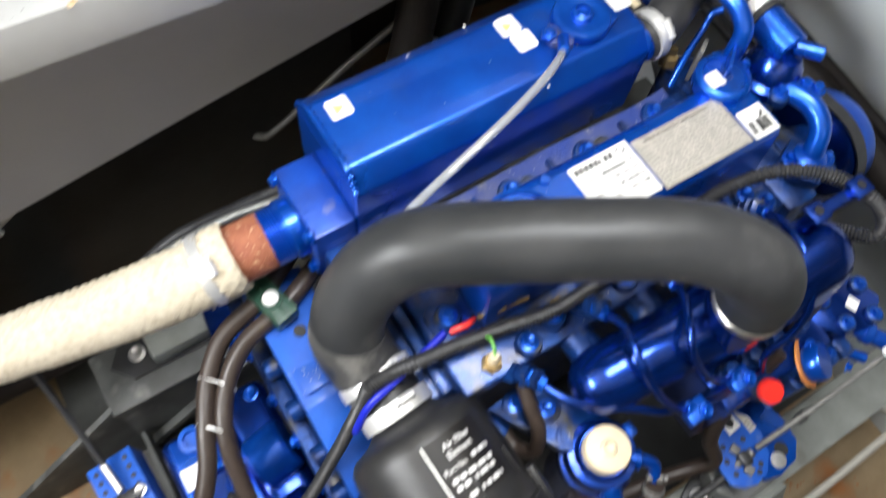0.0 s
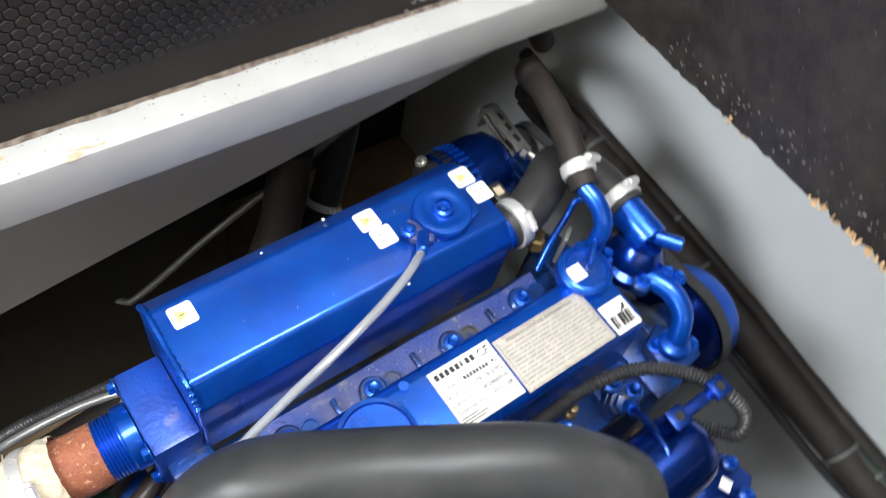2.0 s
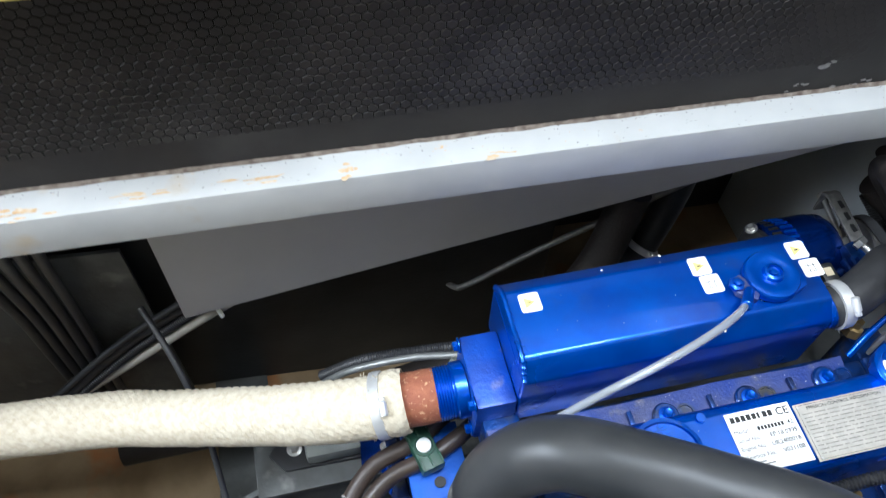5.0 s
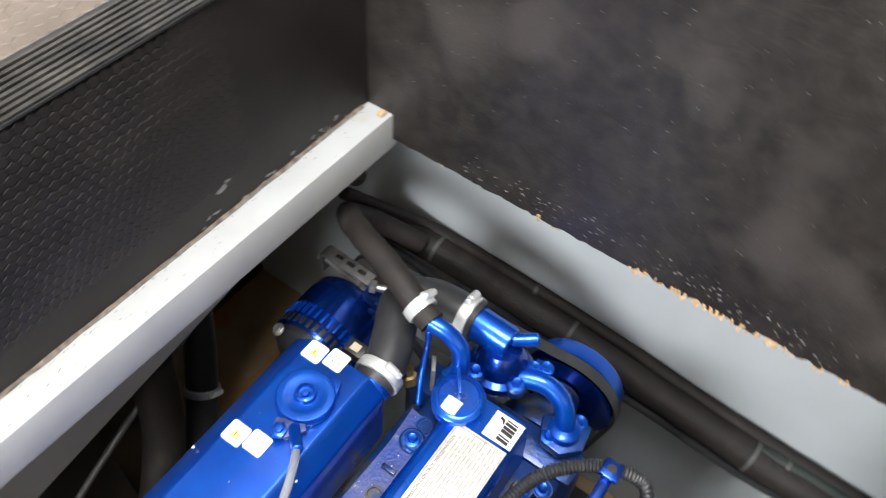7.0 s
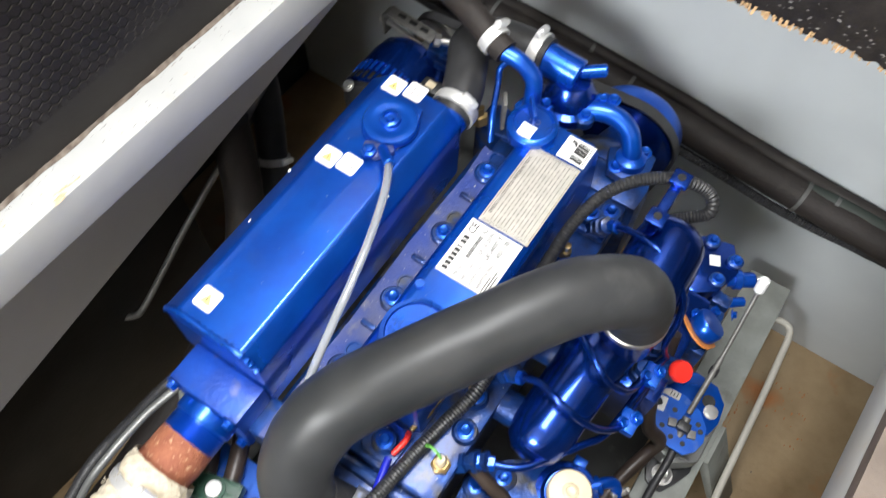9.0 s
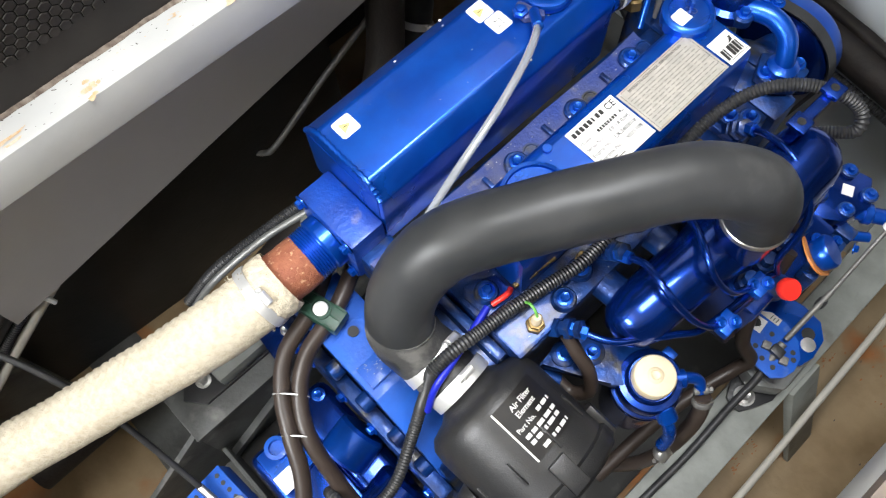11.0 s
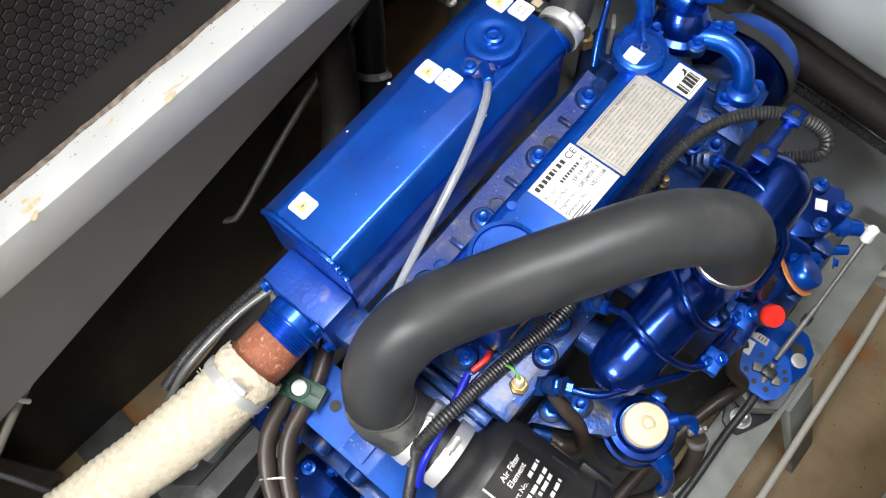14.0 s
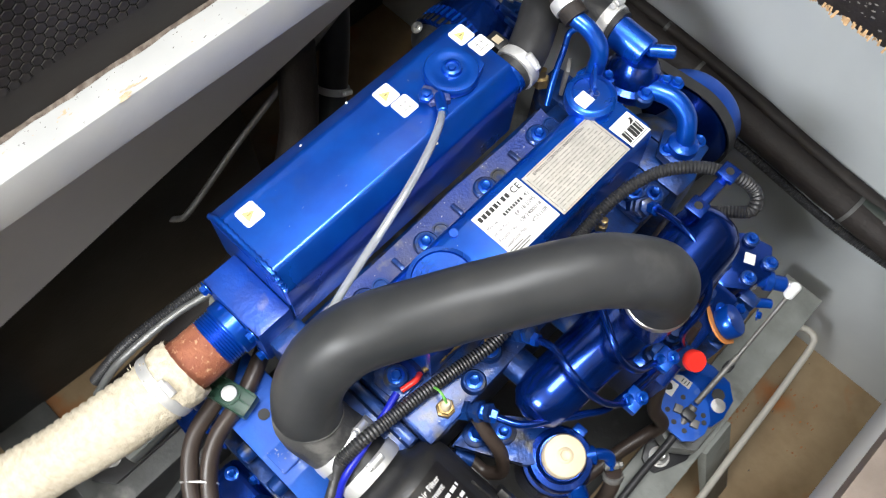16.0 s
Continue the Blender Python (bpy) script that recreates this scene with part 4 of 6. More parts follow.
for k in range(18):
    a = radians(8 + k * 10)
    slot = Matrix.Translation((0.366, 0.195 + 0.0540 * math.cos(a), 0.040 + 0.0540 * math.sin(a))) @ pose(0, 0, 0, math.degrees(a) - 90, 0, 0)
    part("cooling_slot", box(B(), (0.001, -0.0024, 0.0), (0.013, 0.0026, 0.0020), 0.0006, slot), INK, alt)
    part("fin", box(B(), (0.016, -0.0016, 0.0), (0.031, 0.0016, 0.0032), 0.0008, slot), BLUE, alt)
part("pulley", lathe(B(), [(0.033, 0), (0.029, 0.006), (0.033, 0.013), (0.02, 0.016), (0, 0.017)], towards((0.496, 0.195, 0.050), (1, 0, 0)), 30), STEEL, alt)
part("rear_cover", lathe(B(), [(0.046, 0), (0.046, 0.018), (0.036, 0.026), (0, 0.028)], towards((0.374, 0.195, 0.045), (-1, 0, 0)), 30), PLASTIC, alt, "black plastic rear cover")
bolt(alt, (0.350, 0.225, 0.085), (-0.5, 0.2, 1), BOLT_STEEL)
# slotted steel strap bent to a U, with the long adjusting bolt through it
part("adjuster_strap", prism(B(), [(0.2500, 0.066), (0.2520, 0.098), (0.2440, 0.104), (0.1760, 0.096), (0.1760, 0.093), (0.2420, 0.1005), (0.2490, 0.096), (0.2470, 0.066)], 0.456, 0.474, "x", 0.0006), DULL_STEEL, alt, "bent steel adjuster strap")
for k in range(3):
    part("strap_slot", box(B(), (0.4625, 0.186 + 0.017 * k, 0.0995 + 0.0018 * k), (0.4675, 0.197 + 0.017 * k, 0.1015 + 0.0018 * k), 0.0008), INK, alt)
part("adjuster_screw", rod(B(), (0.465, 0.254, 0.083), (0.460, 0.178, 0.072), 0.0036, 12, 0.0006), STEEL, alt, "long zinc plated adjusting bolt")
part("screw_head", lathe(B(), [(0.0075, 0), (0.0075, 0.006), (0.006, 0.007), (0, 0.007)], towards((0.4652, 0.252, 0.0832), (0, 1, 0.12)), 6), STEEL, alt)
part("adjuster_block", box(B(), (0.452, 0.176, 0.062), (0.470, 0.190, 0.086), 0.002), DULL_STEEL, alt)
part("block_nut", lathe(B(), [(0.0085, 0), (0.0085, 0.007), (0.006, 0.008), (0, 0.008)], towards((0.452, 0.183, 0.074), (-1, 0.1, 0.3)), 6), BRASS, alt, "yellow plated nut")
part("pivot_bolt", rod(B(), (0.448, 0.156, 0.118), (0.466, 0.118, 0.112), 0.0046, 12, 0.0008), STEEL, alt)
part("pivot_head", lathe(B(), [(0.0085, 0), (0.0085, 0.007), (0.007, 0.008), (0, 0.008)], towards((0.448, 0.156, 0.118), (-0.4, 0.9, 0.1)), 6), STEEL, alt)
part("support_arm", prism(B(), [(0.418, 0.112), (0.440, 0.098), (0.462, 0.112), (0.468, 0.150), (0.456, 0.176), (0.440, 0.172), (0.446, 0.140), (0.424, 0.128)], 0.078, 0.098, "z", 0.003), BLUE_CAST, alt)
for ax in (0.424, 0.434, 0.444):
    part("arm_rib", box(B(), (ax, 0.108, 0.0982), (ax + 0.004, 0.150, 0.106), 0.001), BLUE_CAST, alt)
bolt(alt, (0.438, 0.122, 0.106), (0, 0, 1), BOLT_SMALL)
part("terminal_plug", box(B(), (0.332, 0.086, 0.168), (0.350, 0.110, 0.184), 0.004), PLASTIC, alt)
part("terminal_label", box(B(), (0.336, 0.093, 0.1845), (0.345, 0.103, 0.1849)), CREAM, alt)
lift = part("lifting_eye", tube(B(), [(0.412, 0.046, 0.188), (0.402, 0.049, 0.184), (0.393, 0.045, 0.170), (0.371, 0.036, 0.150), (0.351, 0.025, 0.127)], 0.0036, 10), BLUE, engine)
part("bracket_strip", prism(B(), [(0.372, 0.020), (0.388, 0.030), (0.386, 0.034), (0.370, 0.024)], 0.128, 0.172, "z", 0.001), DULL_STEEL, engine, "dull steel bracket strip")
part("sender_hex", lathe(B(), [(0.010, 0), (0.010, 0.010), (0.007, 0.012), (0.007, 0.020), (0, 0.021)], towards((0.366, 0.048, 0.128), (0.2, 0.3, 1)), 6), BRASS, engine, "brass sender")

# hoses and loom along the bulkhead
CLIP = material("grey_clip_plastic", (0.08, 0.08, 0.077), 0.5)
foam = thing("bulkhead_foam_hose", (0.59, 0, 0.0), "thick brown-black foam lagged hose along the bulkhead", "hose")
part("hose_body", tube(B(), [(0.545, 0.262, 0.085), (0.585, 0.225, 0.046), (0.598, 0.150, 0.028), (0.598, 0.040, 0.022), (0.598, -0.088, 0.010), (0.598, -0.204, -0.004), (0.598, -0.313, -0.015), (0.598, -0.50, -0.03), (0.598, -0.75, -0.045)], 0.0225, 22, rough=0.0012), FOAM, foam)
for cy, cz in ((0.165, 0.030), (-0.045, 0.0145), (-0.305, -0.014)):
    part("cable_clip", lathe(B(), [(0.0232, -0.0025), (0.0242, -0.0025), (0.0242, 0.0025), (0.0232, 0.0025)], towards((0.598, cy, cz), (0, -1, -0.12)), 26), CLIP, foam, "grey plastic clip")
upper = thing("bulkhead_hose_upper", (0.61, 0, 0.0), "thin brown-black hose above the thick one on the bulkhead", "hose")
part("hose_body", tube(B(), [(0.52, 0.262, 0.150), (0.570, 0.240, 0.090), (0.610, 0.180, 0.050), (0.614, 0.06, 0.042), (0.614, -0.1, 0.030), (0.614, -0.3, 0.006), (0.614, -0.7, -0.020)], 0.0090, 16, rough=0.0005), FOAM, upper)
green = thing("bulkhead_green_hose", (0.59, -0.2, 0.0), "glossy green-black hose on the bulkhead", "hose")
part("hose_body", tube(B(), [(0.598, -0.02, 0.012), (0.592, -0.090, 0.005), (0.590, -0.140, 0.000), (0.592, -0.200, -0.006), (0.600, -0.30, -0.002), (0.606, -0.40, -0.006), (0.606, -0.7, -0.03)], 0.0110, 16), DARK_GREEN, green)
for ob, p, r in ((upper, (0.614, 0.02, 0.0378), 0.0094), (green, (0.6035, -0.345, -0.004), 0.0114)):
    part("cable_clip", lathe(B(), [(r, -0.0025), (r + 0.001, -0.0025), (r + 0.001, 0.0025), (r, 0.0025)], towards(p, (0, -1, -0.1)), 20), CLIP, ob, "grey plastic clip")
single("bulkhead_loom", tube(B(), [(0.540, 0.262, 0.060), (0.566, 0.200, 0.020), (0.572, 0.140, 0.002), (0.574, 0.06, -0.004), (0.574, -0.06, -0.014), (0.580, -0.126, -0.022), (0.582, -0.195, -0.030), (0.582, -0.277, -0.040), (0.584, -0.333, -0.044), (0.586, -0.426, -0.042), (0.586, -0.7, -0.04)], 0.0062, 12, 6, wave=0.0006, pitch=0.0032), RUBBER, "ribbed black cable loom on the bulkhead", "cable loom")

# ---- starboard side: injection gear ----
for k, (pts, nut) in enumerate((([(0.052, -0.158, 0.117), (0.066, -0.188, 0.118), (0.094, -0.208, 0.112), (0.120, -0.225, 0.104), (0.142, -0.238, 0.094), (0.170, -0.243, 0.086), (0.226, -0.250, 0.060), (0.250, -0.255, 0.020)], (0.048, -0.148, 0.110)),
                                ([(0.130, -0.140, 0.140), (0.133, -0.163, 0.152), (0.126, -0.189, 0.156), (0.127, -0.213, 0.142), (0.141, -0.234, 0.112), (0.165, -0.248, 0.085), (0.208, -0.252, 0.060), (0.262, -0.256, 0.030)], (0.130, -0.130, 0.132)),
                                ([(0.205, -0.150, 0.140), (0.194, -0.172, 0.155), (0.176, -0.199, 0.158), (0.172, -0.218, 0.143), (0.188, -0.236, 0.112), (0.219, -0.244, 0.080), (0.275, -0.256, 0.045)], (0.208, -0.140, 0.132)),
                                ([(0.318, -0.140, 0.150), (0.312, -0.158, 0.168), (0.303, -0.186, 0.180), (0.295, -0.214, 0.172), (0.285, -0.236, 0.152), (0.277, -0.244, 0.120), (0.263, -0.246, 0.088), (0.270, -0.256, 0.05)], (0.320, -0.130, 0.135)))):
    pipe = part("injector_pipe", tube(B(), pts, 0.0037, 12, 8), BLUE_DEEP, engine)
    a, b = Vector(pts[0]), Vector(pts[1])
    part("union_nut", rod(B(), a - (b - a).normalized() * 0.008, a + (b - a).normalized() * 0.010, 0.0072, 6, 0.001), BLUE, pipe)
    inj = part("injector", lathe(B(), [(0.0105, -0.022), (0.0105, -0.006), (0.0075, -0.005), (0.0075, 0.000), (0.0112, 0.001), (0.0112, 0.007), (0.0075, 0.008), (0.0075, 0.011), (0.0095, 0.012), (0.0095, 0.017), (0.005, 0.019), (0, 0.019)], towards(nut, (b - a).normalized() * 0.9 + Vector((0, 0.1, 0.5))), 6), BLUE_CAST, engine)
for cx, cy, cz in ((0.172, -0.252, 0.083), (0.232, -0.250, 0.074)):
    clip = part("pipe_clip", box(B(), (cx - 0.012, cy - 0.010, cz - 0.006), (cx + 0.012, cy + 0.010, cz + 0.006), 0.002), BLUE, engine)
    bolt(clip, (cx - 0.006, cy + 0.004, cz + 0.006), (0, -0.3, 1), BOLT_SMALL)
    bolt(clip, (cx + 0.006, cy - 0.005, cz + 0.006), (0, -0.3, 1), BOLT_SMALL)
single("leak_off_hose", tube(B(), [(0.350, -0.200, 0.150), (0.358, -0.218, 0.120), (0.350, -0.232, 0.080), (0.330, -0.240, 0.040)], 0.0055, 12), BROWN_RUBBER, "thin brown-black fuel leak-off hose", "hose")

# injection pump and stop solenoid
pump = part("injection_pump", box(B(), (0.225, -0.272, -0.085), (0.372, -0.205, 0.030), 0.008), BLUE_DEEP, engine)
for k in range(4):
    part("delivery_valve", lathe(B(), [(0.011, 0), (0.011, 0.012), (0.008, 0.014), (0.008, 0.026), (0, 0.027)], Matrix.Translation((0.245 + 0.031 * k, -0.240, 0.030)), 8), BLUE_CAST, pump)
gov = part("governor_housing", prism(B(), [(0.380, -0.222), (0.424, -0.205), (0.452, -0.225), (0.462, -0.262), (0.430, -0.282), (0.392, -0.272), (0.374, -0.248)], -0.075, 0.018, "z", 0.005), BLUE_DEEP, engine)
part("sticker", prism(B(), [(0.418, -0.248), (0.431, -0.242), (0.436, -0.254), (0.423, -0.260)], 0.0185, 0.0189, "z"), WHITE, gov, "white warning sticker")
for bx, by in ((0.398, -0.232), (0.426, -0.215), (0.448, -0.238), (0.404, -0.264), (0.438, -0.272)):
    part("bolt_boss", lathe(B(), [(0.0095, 0), (0.0095, 0.004), (0.007, 0.005), (0, 0.005)], Matrix.Translation((bx, by, 0.0182)), 14), BLUE_CAST, gov)
    bolt(gov, (bx, by, 0.0232), (0, 0, 1), BOLT_SMALL)
part("lever_shaft", rod(B(), (0.418, -0.268, 0.004), (0.440, -0.302, 0.002), 0.0095, 18, 0.002), BLUE, gov)
part("shaft_collar", rod(B(), (0.426, -0.280, 0.003), (0.431, -0.288, 0.003), 0.0125, 18, 0.001), BLUE, gov)
part("shaft_tip", rod(B(), (0.440, -0.302, 0.002), (0.444, -0.309, 0.003), 0.0055, 14, 0.001), STEEL, gov)
part("idle_screw", rod(B(), (0.388, -0.276, -0.004), (0.412, -0.304, -0.006), 0.0060, 14, 0.001), BLUE, gov)
part("screw_block", box(B(), (0.386, -0.292, -0.030), (0.404, -0.270, 0.004), 0.003), BLUE_CAST, gov)
bolt(gov, (0.392, -0.300, -0.012), (0.3, -0.8, 0.4), BOLT_SMALL)
part("side_cover", box(B(), (0.310, -0.292, -0.060), (0.376, -0.268, 0.014), 0.006), BLUE_CAST, pump)
side_bolts = ((0.318, -0.276, 0.0145), (0.368, -0.280, 0.0145), (0.344, -0.262, 0.031))
for p in side_bolts:
    bolt(pump, p, (0, -0.4, 1), BOLT_SMALL)
filler = part("oil_filler_neck", rod(B(), (0.322, -0.264, 0.0), (0.334, -0.273, 0.0185), 0.019, 26, 0.001), BLUE_CAST, pump)
part("gasket", prism(B(), [(0.024 * math.cos(k * math.pi / 8) * (1.25 if k in (2, 3, 4, 10, 11, 12) else 1), 0.024 * math.sin(k * math.pi / 8)) for k in range(16)], 0, 0.0022, "z", 0, towards((0.334, -0.273, 0.0185), (0.52, -0.40, 0.75))), ORANGE, filler, "orange gasket")
part("filler_cap", lathe(B(), [(0.0185, 0), (0.0195, 0.003), (0.0195, 0.014), (0.0175, 0.017), (0, 0.0175)], towards((0.336, -0.275, 0.0205), (0.52, -0.40, 0.75)), 30), BLUE, filler)
dip = part("fuel_lift_pump", lathe(B(), [(0.018, 0), (0.018, 0.016), (0.014, 0.020), (0.011, 0.034), (0.009, 0.036)], towards((0.272, -0.255, 0.012), (-0.1, -0.5, 0.9)), 22), BLUE_CAST, pump)
part("primer_cap", lathe(B(), [(0.008, 0), (0.011, 0.002), (0.0122, 0.005), (0.0122, 0.012), (0.011, 0.0145), (0, 0.015)], towards((0.267, -0.271, 0.040), (-0.15, -0.5, 0.85)), 26), RED, dip, "red plastic cap")

# fuel hose running down from the lift pump
single("fuel_hose", tube(B(), [(0.300, -0.250, 0.050), (0.278, -0.257, 0.020), (0.250, -0.265, -0.010), (0.233, -0.282, -0.055), (0.236, -0.303, -0.085), (0.222, -0.300, -0.105), (0.180, -0.288, -0.120), (0.112, -0.276, -0.140), (0.02, -0.27, -0.17)], 0.0085, 16, rough=0.0003), BROWN_RUBBER, "brown-black rubber fuel hose with a bend", "hose")

# fuel filter
ff = thing("fuel_filter", (0.085, -0.235, -0.06), "blue fuel filter with a cream priming knob", "fuel filter")
FZ = towards((0.083, -0.2365, 0.040), (-0.06, -0.02, 1))
part("canister", lathe(B(), [(0.026, -0.115), (0.033, -0.108), (0.034, -0.09), (0.034, -0.012), (0.036, -0.010), (0.036, -0.006), (0.0345, -0.005), (0.0345, 0.0), (0.036, 0.001), (0.036, 0.005), (0.033, 0.006)], FZ, 40), BLUE_DEEP, ff)
part("filter_head", lathe(B(), [(0.032, 0.006), (0.0335, 0.010), (0.0335, 0.022), (0.031, 0.026), (0.0255, 0.027), (0.0245, 0.034), (0.0225, 0.036), (0, 0.036)], FZ, 40), BLUE_DEEP, ff)
knob = part("priming_knob", lathe(B(), [(0.0205, 0.036), (0.0212, 0.038), (0.0212, 0.049), (0.0198, 0.0520), (0.0150, 0.0532), (0.008, 0.0538), (0.007, 0.0550), (0.005, 0.0555), (0.0045, 0.0535), (0.0025, 0.0530), (0, 0.0532)], FZ, 40), CREAM, ff, "cream plastic priming knob")
part("bracket", prism(B(), [(0.014, -0.150), (0.054, -0.146), (0.078, -0.172), (0.100, -0.200), (0.108, -0.215), (0.098, -0.226), (0.062, -0.226), (0.050, -0.214), (0.040, -0.190)], 0.056, 0.066, "z", 0.002), BLUE_CAST, ff)
for p in ((0.061, -0.178, 0.066), (0.040, -0.160, 0.066)):
    part("bolt_pad", lathe(B(), [(0.0135, 0), (0.0135, 0.002), (0.012, 0.003), (0, 0.003)], Matrix.Translation(p), 20), BLUE_CAST, ff)
    bolt(ff, (p[0], p[1], p[2] + 0.003))
part("outlet_elbow", tube(B(), [(0.106, -0.256, 0.058), (0.116, -0.264, 0.056), (0.121, -0.272, 0.050), (0.117, -0.280, 0.040)], 0.0060, 14), BLUE, ff)
part("outlet_boss", rod(B(), (0.098, -0.250, 0.058), (0.110, -0.260, 0.058), 0.010, 16, 0.001), BLUE, ff)
part("bleed_screw", box(B(), (0.110, -0.240, 0.052), (0.122, -0.226, 0.066), 0.002), BLUE, ff)
part("drain_pipe", tube(B(), [(0.072, -0.266, 0.052), (0.068, -0.280, 0.040), (0.066, -0.288, 0.020), (0.060, -0.290, 0.0)], 0.0068, 14), BLUE, ff)
part("drain_boss", rod(B(), (0.074, -0.262, 0.056), (0.070, -0.276, 0.046), 0.0105, 16, 0.001), BLUE, ff)
part("drain_tap", lathe(B(), [(0.006, 0), (0.009, 0.004), (0.009, 0.010), (0.004, 0.012), (0.004, 0.02)], towards((0.058, -0.292, -0.004), (-0.2, -0.5, -0.8)), 14), STEEL, ff, "bright metal drain tap")
part("wing_nut", tube(B(), [(0.046, -0.296, -0.016), (0.056, -0.300, -0.022), (0.066, -0.303, -0.016)], 0.0026, 8), STEEL, ff)
clamp_band(ff, (0.113, -0.288, 0.034), (-0.4, -0.5, -0.8), 0.0088, 0.006, (0.4, 0.5, 0.6)).data.materials[0] = DULL_STEEL
single("filter_hose", tube(B(), [(0.116, -0.285, 0.039), (0.108, -0.294, 0.020), (0.095, -0.300, -0.02), (0.075, -0.300, -0.08), (0.06, -0.29, -0.15), (0.05, -0.27, -0.22)], 0.0085, 14), BROWN_RUBBER, "brown-black rubber hose from the fuel filter", "hose")
single("filter_feed_hose", tube(B(), [(0.046, -0.152, 0.104), (0.043, -0.170, 0.092), (0.042, -0.190, 0.074), (0.034, -0.202, 0.052), (0.024, -0.190, 0.040), (0.022, -0.172, 0.042)], 0.0072, 14), BROWN_RUBBER, "short bent black rubber fuel hose", "hose")
part("feed_union", rod(B(), (0.022, -0.174, 0.042), (0.014, -0.155, 0.046), 0.0085, 14, 0.001), BLUE_CAST, engine)

# rear of the head: sensor, bolts, casting details
sensor = part("temperature_sensor", lathe(B(), [(0.0095, 0), (0.0095, 0.007), (0.0075, 0.008), (0.0075, 0.013)], Matrix.Translation((0.028, -0.126, 0.112)), 6), BRASS, engine)
part("sensor_tip", lathe(B(), [(0.0052, 0.013), (0.0052, 0.024), (0.0035, 0.027), (0, 0.027)], Matrix.Translation((0.028, -0.126, 0.112)), 14), CREAM, sensor)
part("sensor_wire", tube(B(), [(0.028, -0.126, 0.138), (0.029, -0.121, 0.146), (0.030, -0.114, 0.147), (0.031, -0.108, 0.138)], 0.0014, 8), WIRE_GREEN, sensor, "green and yellow wire")
for p in ((0.016, -0.072, 0.119), (0.066, -0.128, 0.113), (0.10, -0.118, 0.113), (0.18, -0.122, 0.113), (0.268, -0.122, 0.113), (0.338, -0.112, 0.113), (0.352, -0.128, 0.113)):
    part("bolt_boss", lathe(B(), [(0.0128, 0), (0.0125, 0.004), (0.0108, 0.007), (0, 0.007)], Matrix.Translation(p), 20), BLUE_CAST, head)
    bolt(head, (p[0], p[1], p[2] + 0.007))
for k in range(1, 4):
    part("glow_plug", lathe(B(), [(0.006, 0), (0.006, 0.012), (0.004, 0.014), (0.004, 0.022), (0, 0.023)], Matrix.Translation((0.018 + 0.088 * k, -0.112, 0.112)), 8), BRASS, head, "brass glow plug terminal")
    part("casting_rib", box(B(), (0.05 + 0.088 * k, -0.138, 0.112), (0.058 + 0.088 * k, -0.100, 0.122), 0.002), BLUE_CAST, head)
part("rear_cover", box(B(), (-0.020, -0.125, 0.02), (-0.007, -0.002, 0.100), 0.005), BLUE_CAST, head)
part("lifting_plate", prism(B(), [(0.000, -0.090), (0.034, -0.092), (0.036, -0.064), (0.006, -0.052), (-0.002, -0.060)], 0.1125, 0.119, "z", 0.001), BLUE_CAST, head)
wires = thing("sensor_wires", (0.03, -0.095, 0.12), "loose red, brown and blue wires beside the cylinder head", "wires")
part("wire", tube(B(), [(0.010, -0.086, 0.128), (0.024, -0.090, 0.136), (0.032, -0.088, 0.132)], 0.0030, 10), RED, wires, "red insulated wire end")
part("wire", tube(B(), [(0.036, -0.088, 0.132), (0.060, -0.092, 0.134), (0.085, -0.095, 0.132)], 0.0028, 10), BRASS, wires, "brown wire")
part("wire", tube(B(), [(0.004, -0.085, 0.130), (-0.028, -0.093, 0.129), (-0.055, -0.099, 0.126), (-0.082, -0.103, 0.112), (-0.098, -0.108, 0.080)], 0.0036, 10), WIRE_BLUE, wires, "blue wire")
part("wire_terminal", rod(B(), (0.052, -0.091, 0.134), (0.062, -0.0925, 0.136), 0.0042, 10, 0.001), BRASS, wires, "brass ring terminal")

# ribbed loom over the engine
loom = thing("engine_loom", (0.1, -0.11, 0.12), "ribbed black cable loom across the cylinder head", "cable loom")
part("conduit", tube(B(), [(-0.075, -0.092, 0.128), (-0.052, -0.094, 0.136), (-0.020, -0.098, 0.136), (0.020, -0.103, 0.134), (0.060, -0.110, 0.133), (0.101, -0.118, 0.136), (0.158, -0.116, 0.140), (0.216, -0.109, 0.145), (0.257, -0.106, 0.150), (0.296, -0.109, 0.166), (0.333, -0.124, 0.185), (0.362, -0.153, 0.195), (0.379, -0.186, 0.194), (0.384, -0.208, 0.184), (0.374, -0.216, 0.172), (0.362, -0.200, 0.163), (0.352, -0.180, 0.150)], 0.0064, 14, 8, wave=0.0006, pitch=0.0034), RUBBER, loom)
part("conduit_tail", tube(B(), [(-0.075, -0.092, 0.128), (-0.085, -0.094, 0.090), (-0.100, -0.098, 0.055), (-0.123, -0.108, 0.030), (-0.166, -0.126, 0.000), (-0.200, -0.124, -0.018), (-0.218, -0.102, -0.026), (-0.221, -0.085, -0.036), (-0.222, -0.075, -0.050)], 0.0060, 14, 8, wave=0.0006, pitch=0.0034), RUBBER, loom)

# ---- rear end: flywheel housing, gearbox ----
bell = part("flywheel_housing", prism(B(), [(-0.175, -0.22), (-0.190, -0.10), (-0.150, -0.01), (-0.060, 0.024), (0.075, 0.028), (0.092, -0.02), (0.095, -0.20)], -0.122, -0.070, "x", 0.004), BLUE_CAST, engine)
part("housing_ledge", prism(B(), [(-0.165, -0.06), (-0.145, -0.008), (-0.055, 0.028), (0.080, 0.032), (0.080, 0.022), (-0.05, 0.016), (-0.14, -0.02)], -0.124, -0.060, "x", 0.002), BLUE_LIGHT, bell, "flat light blue ledge")
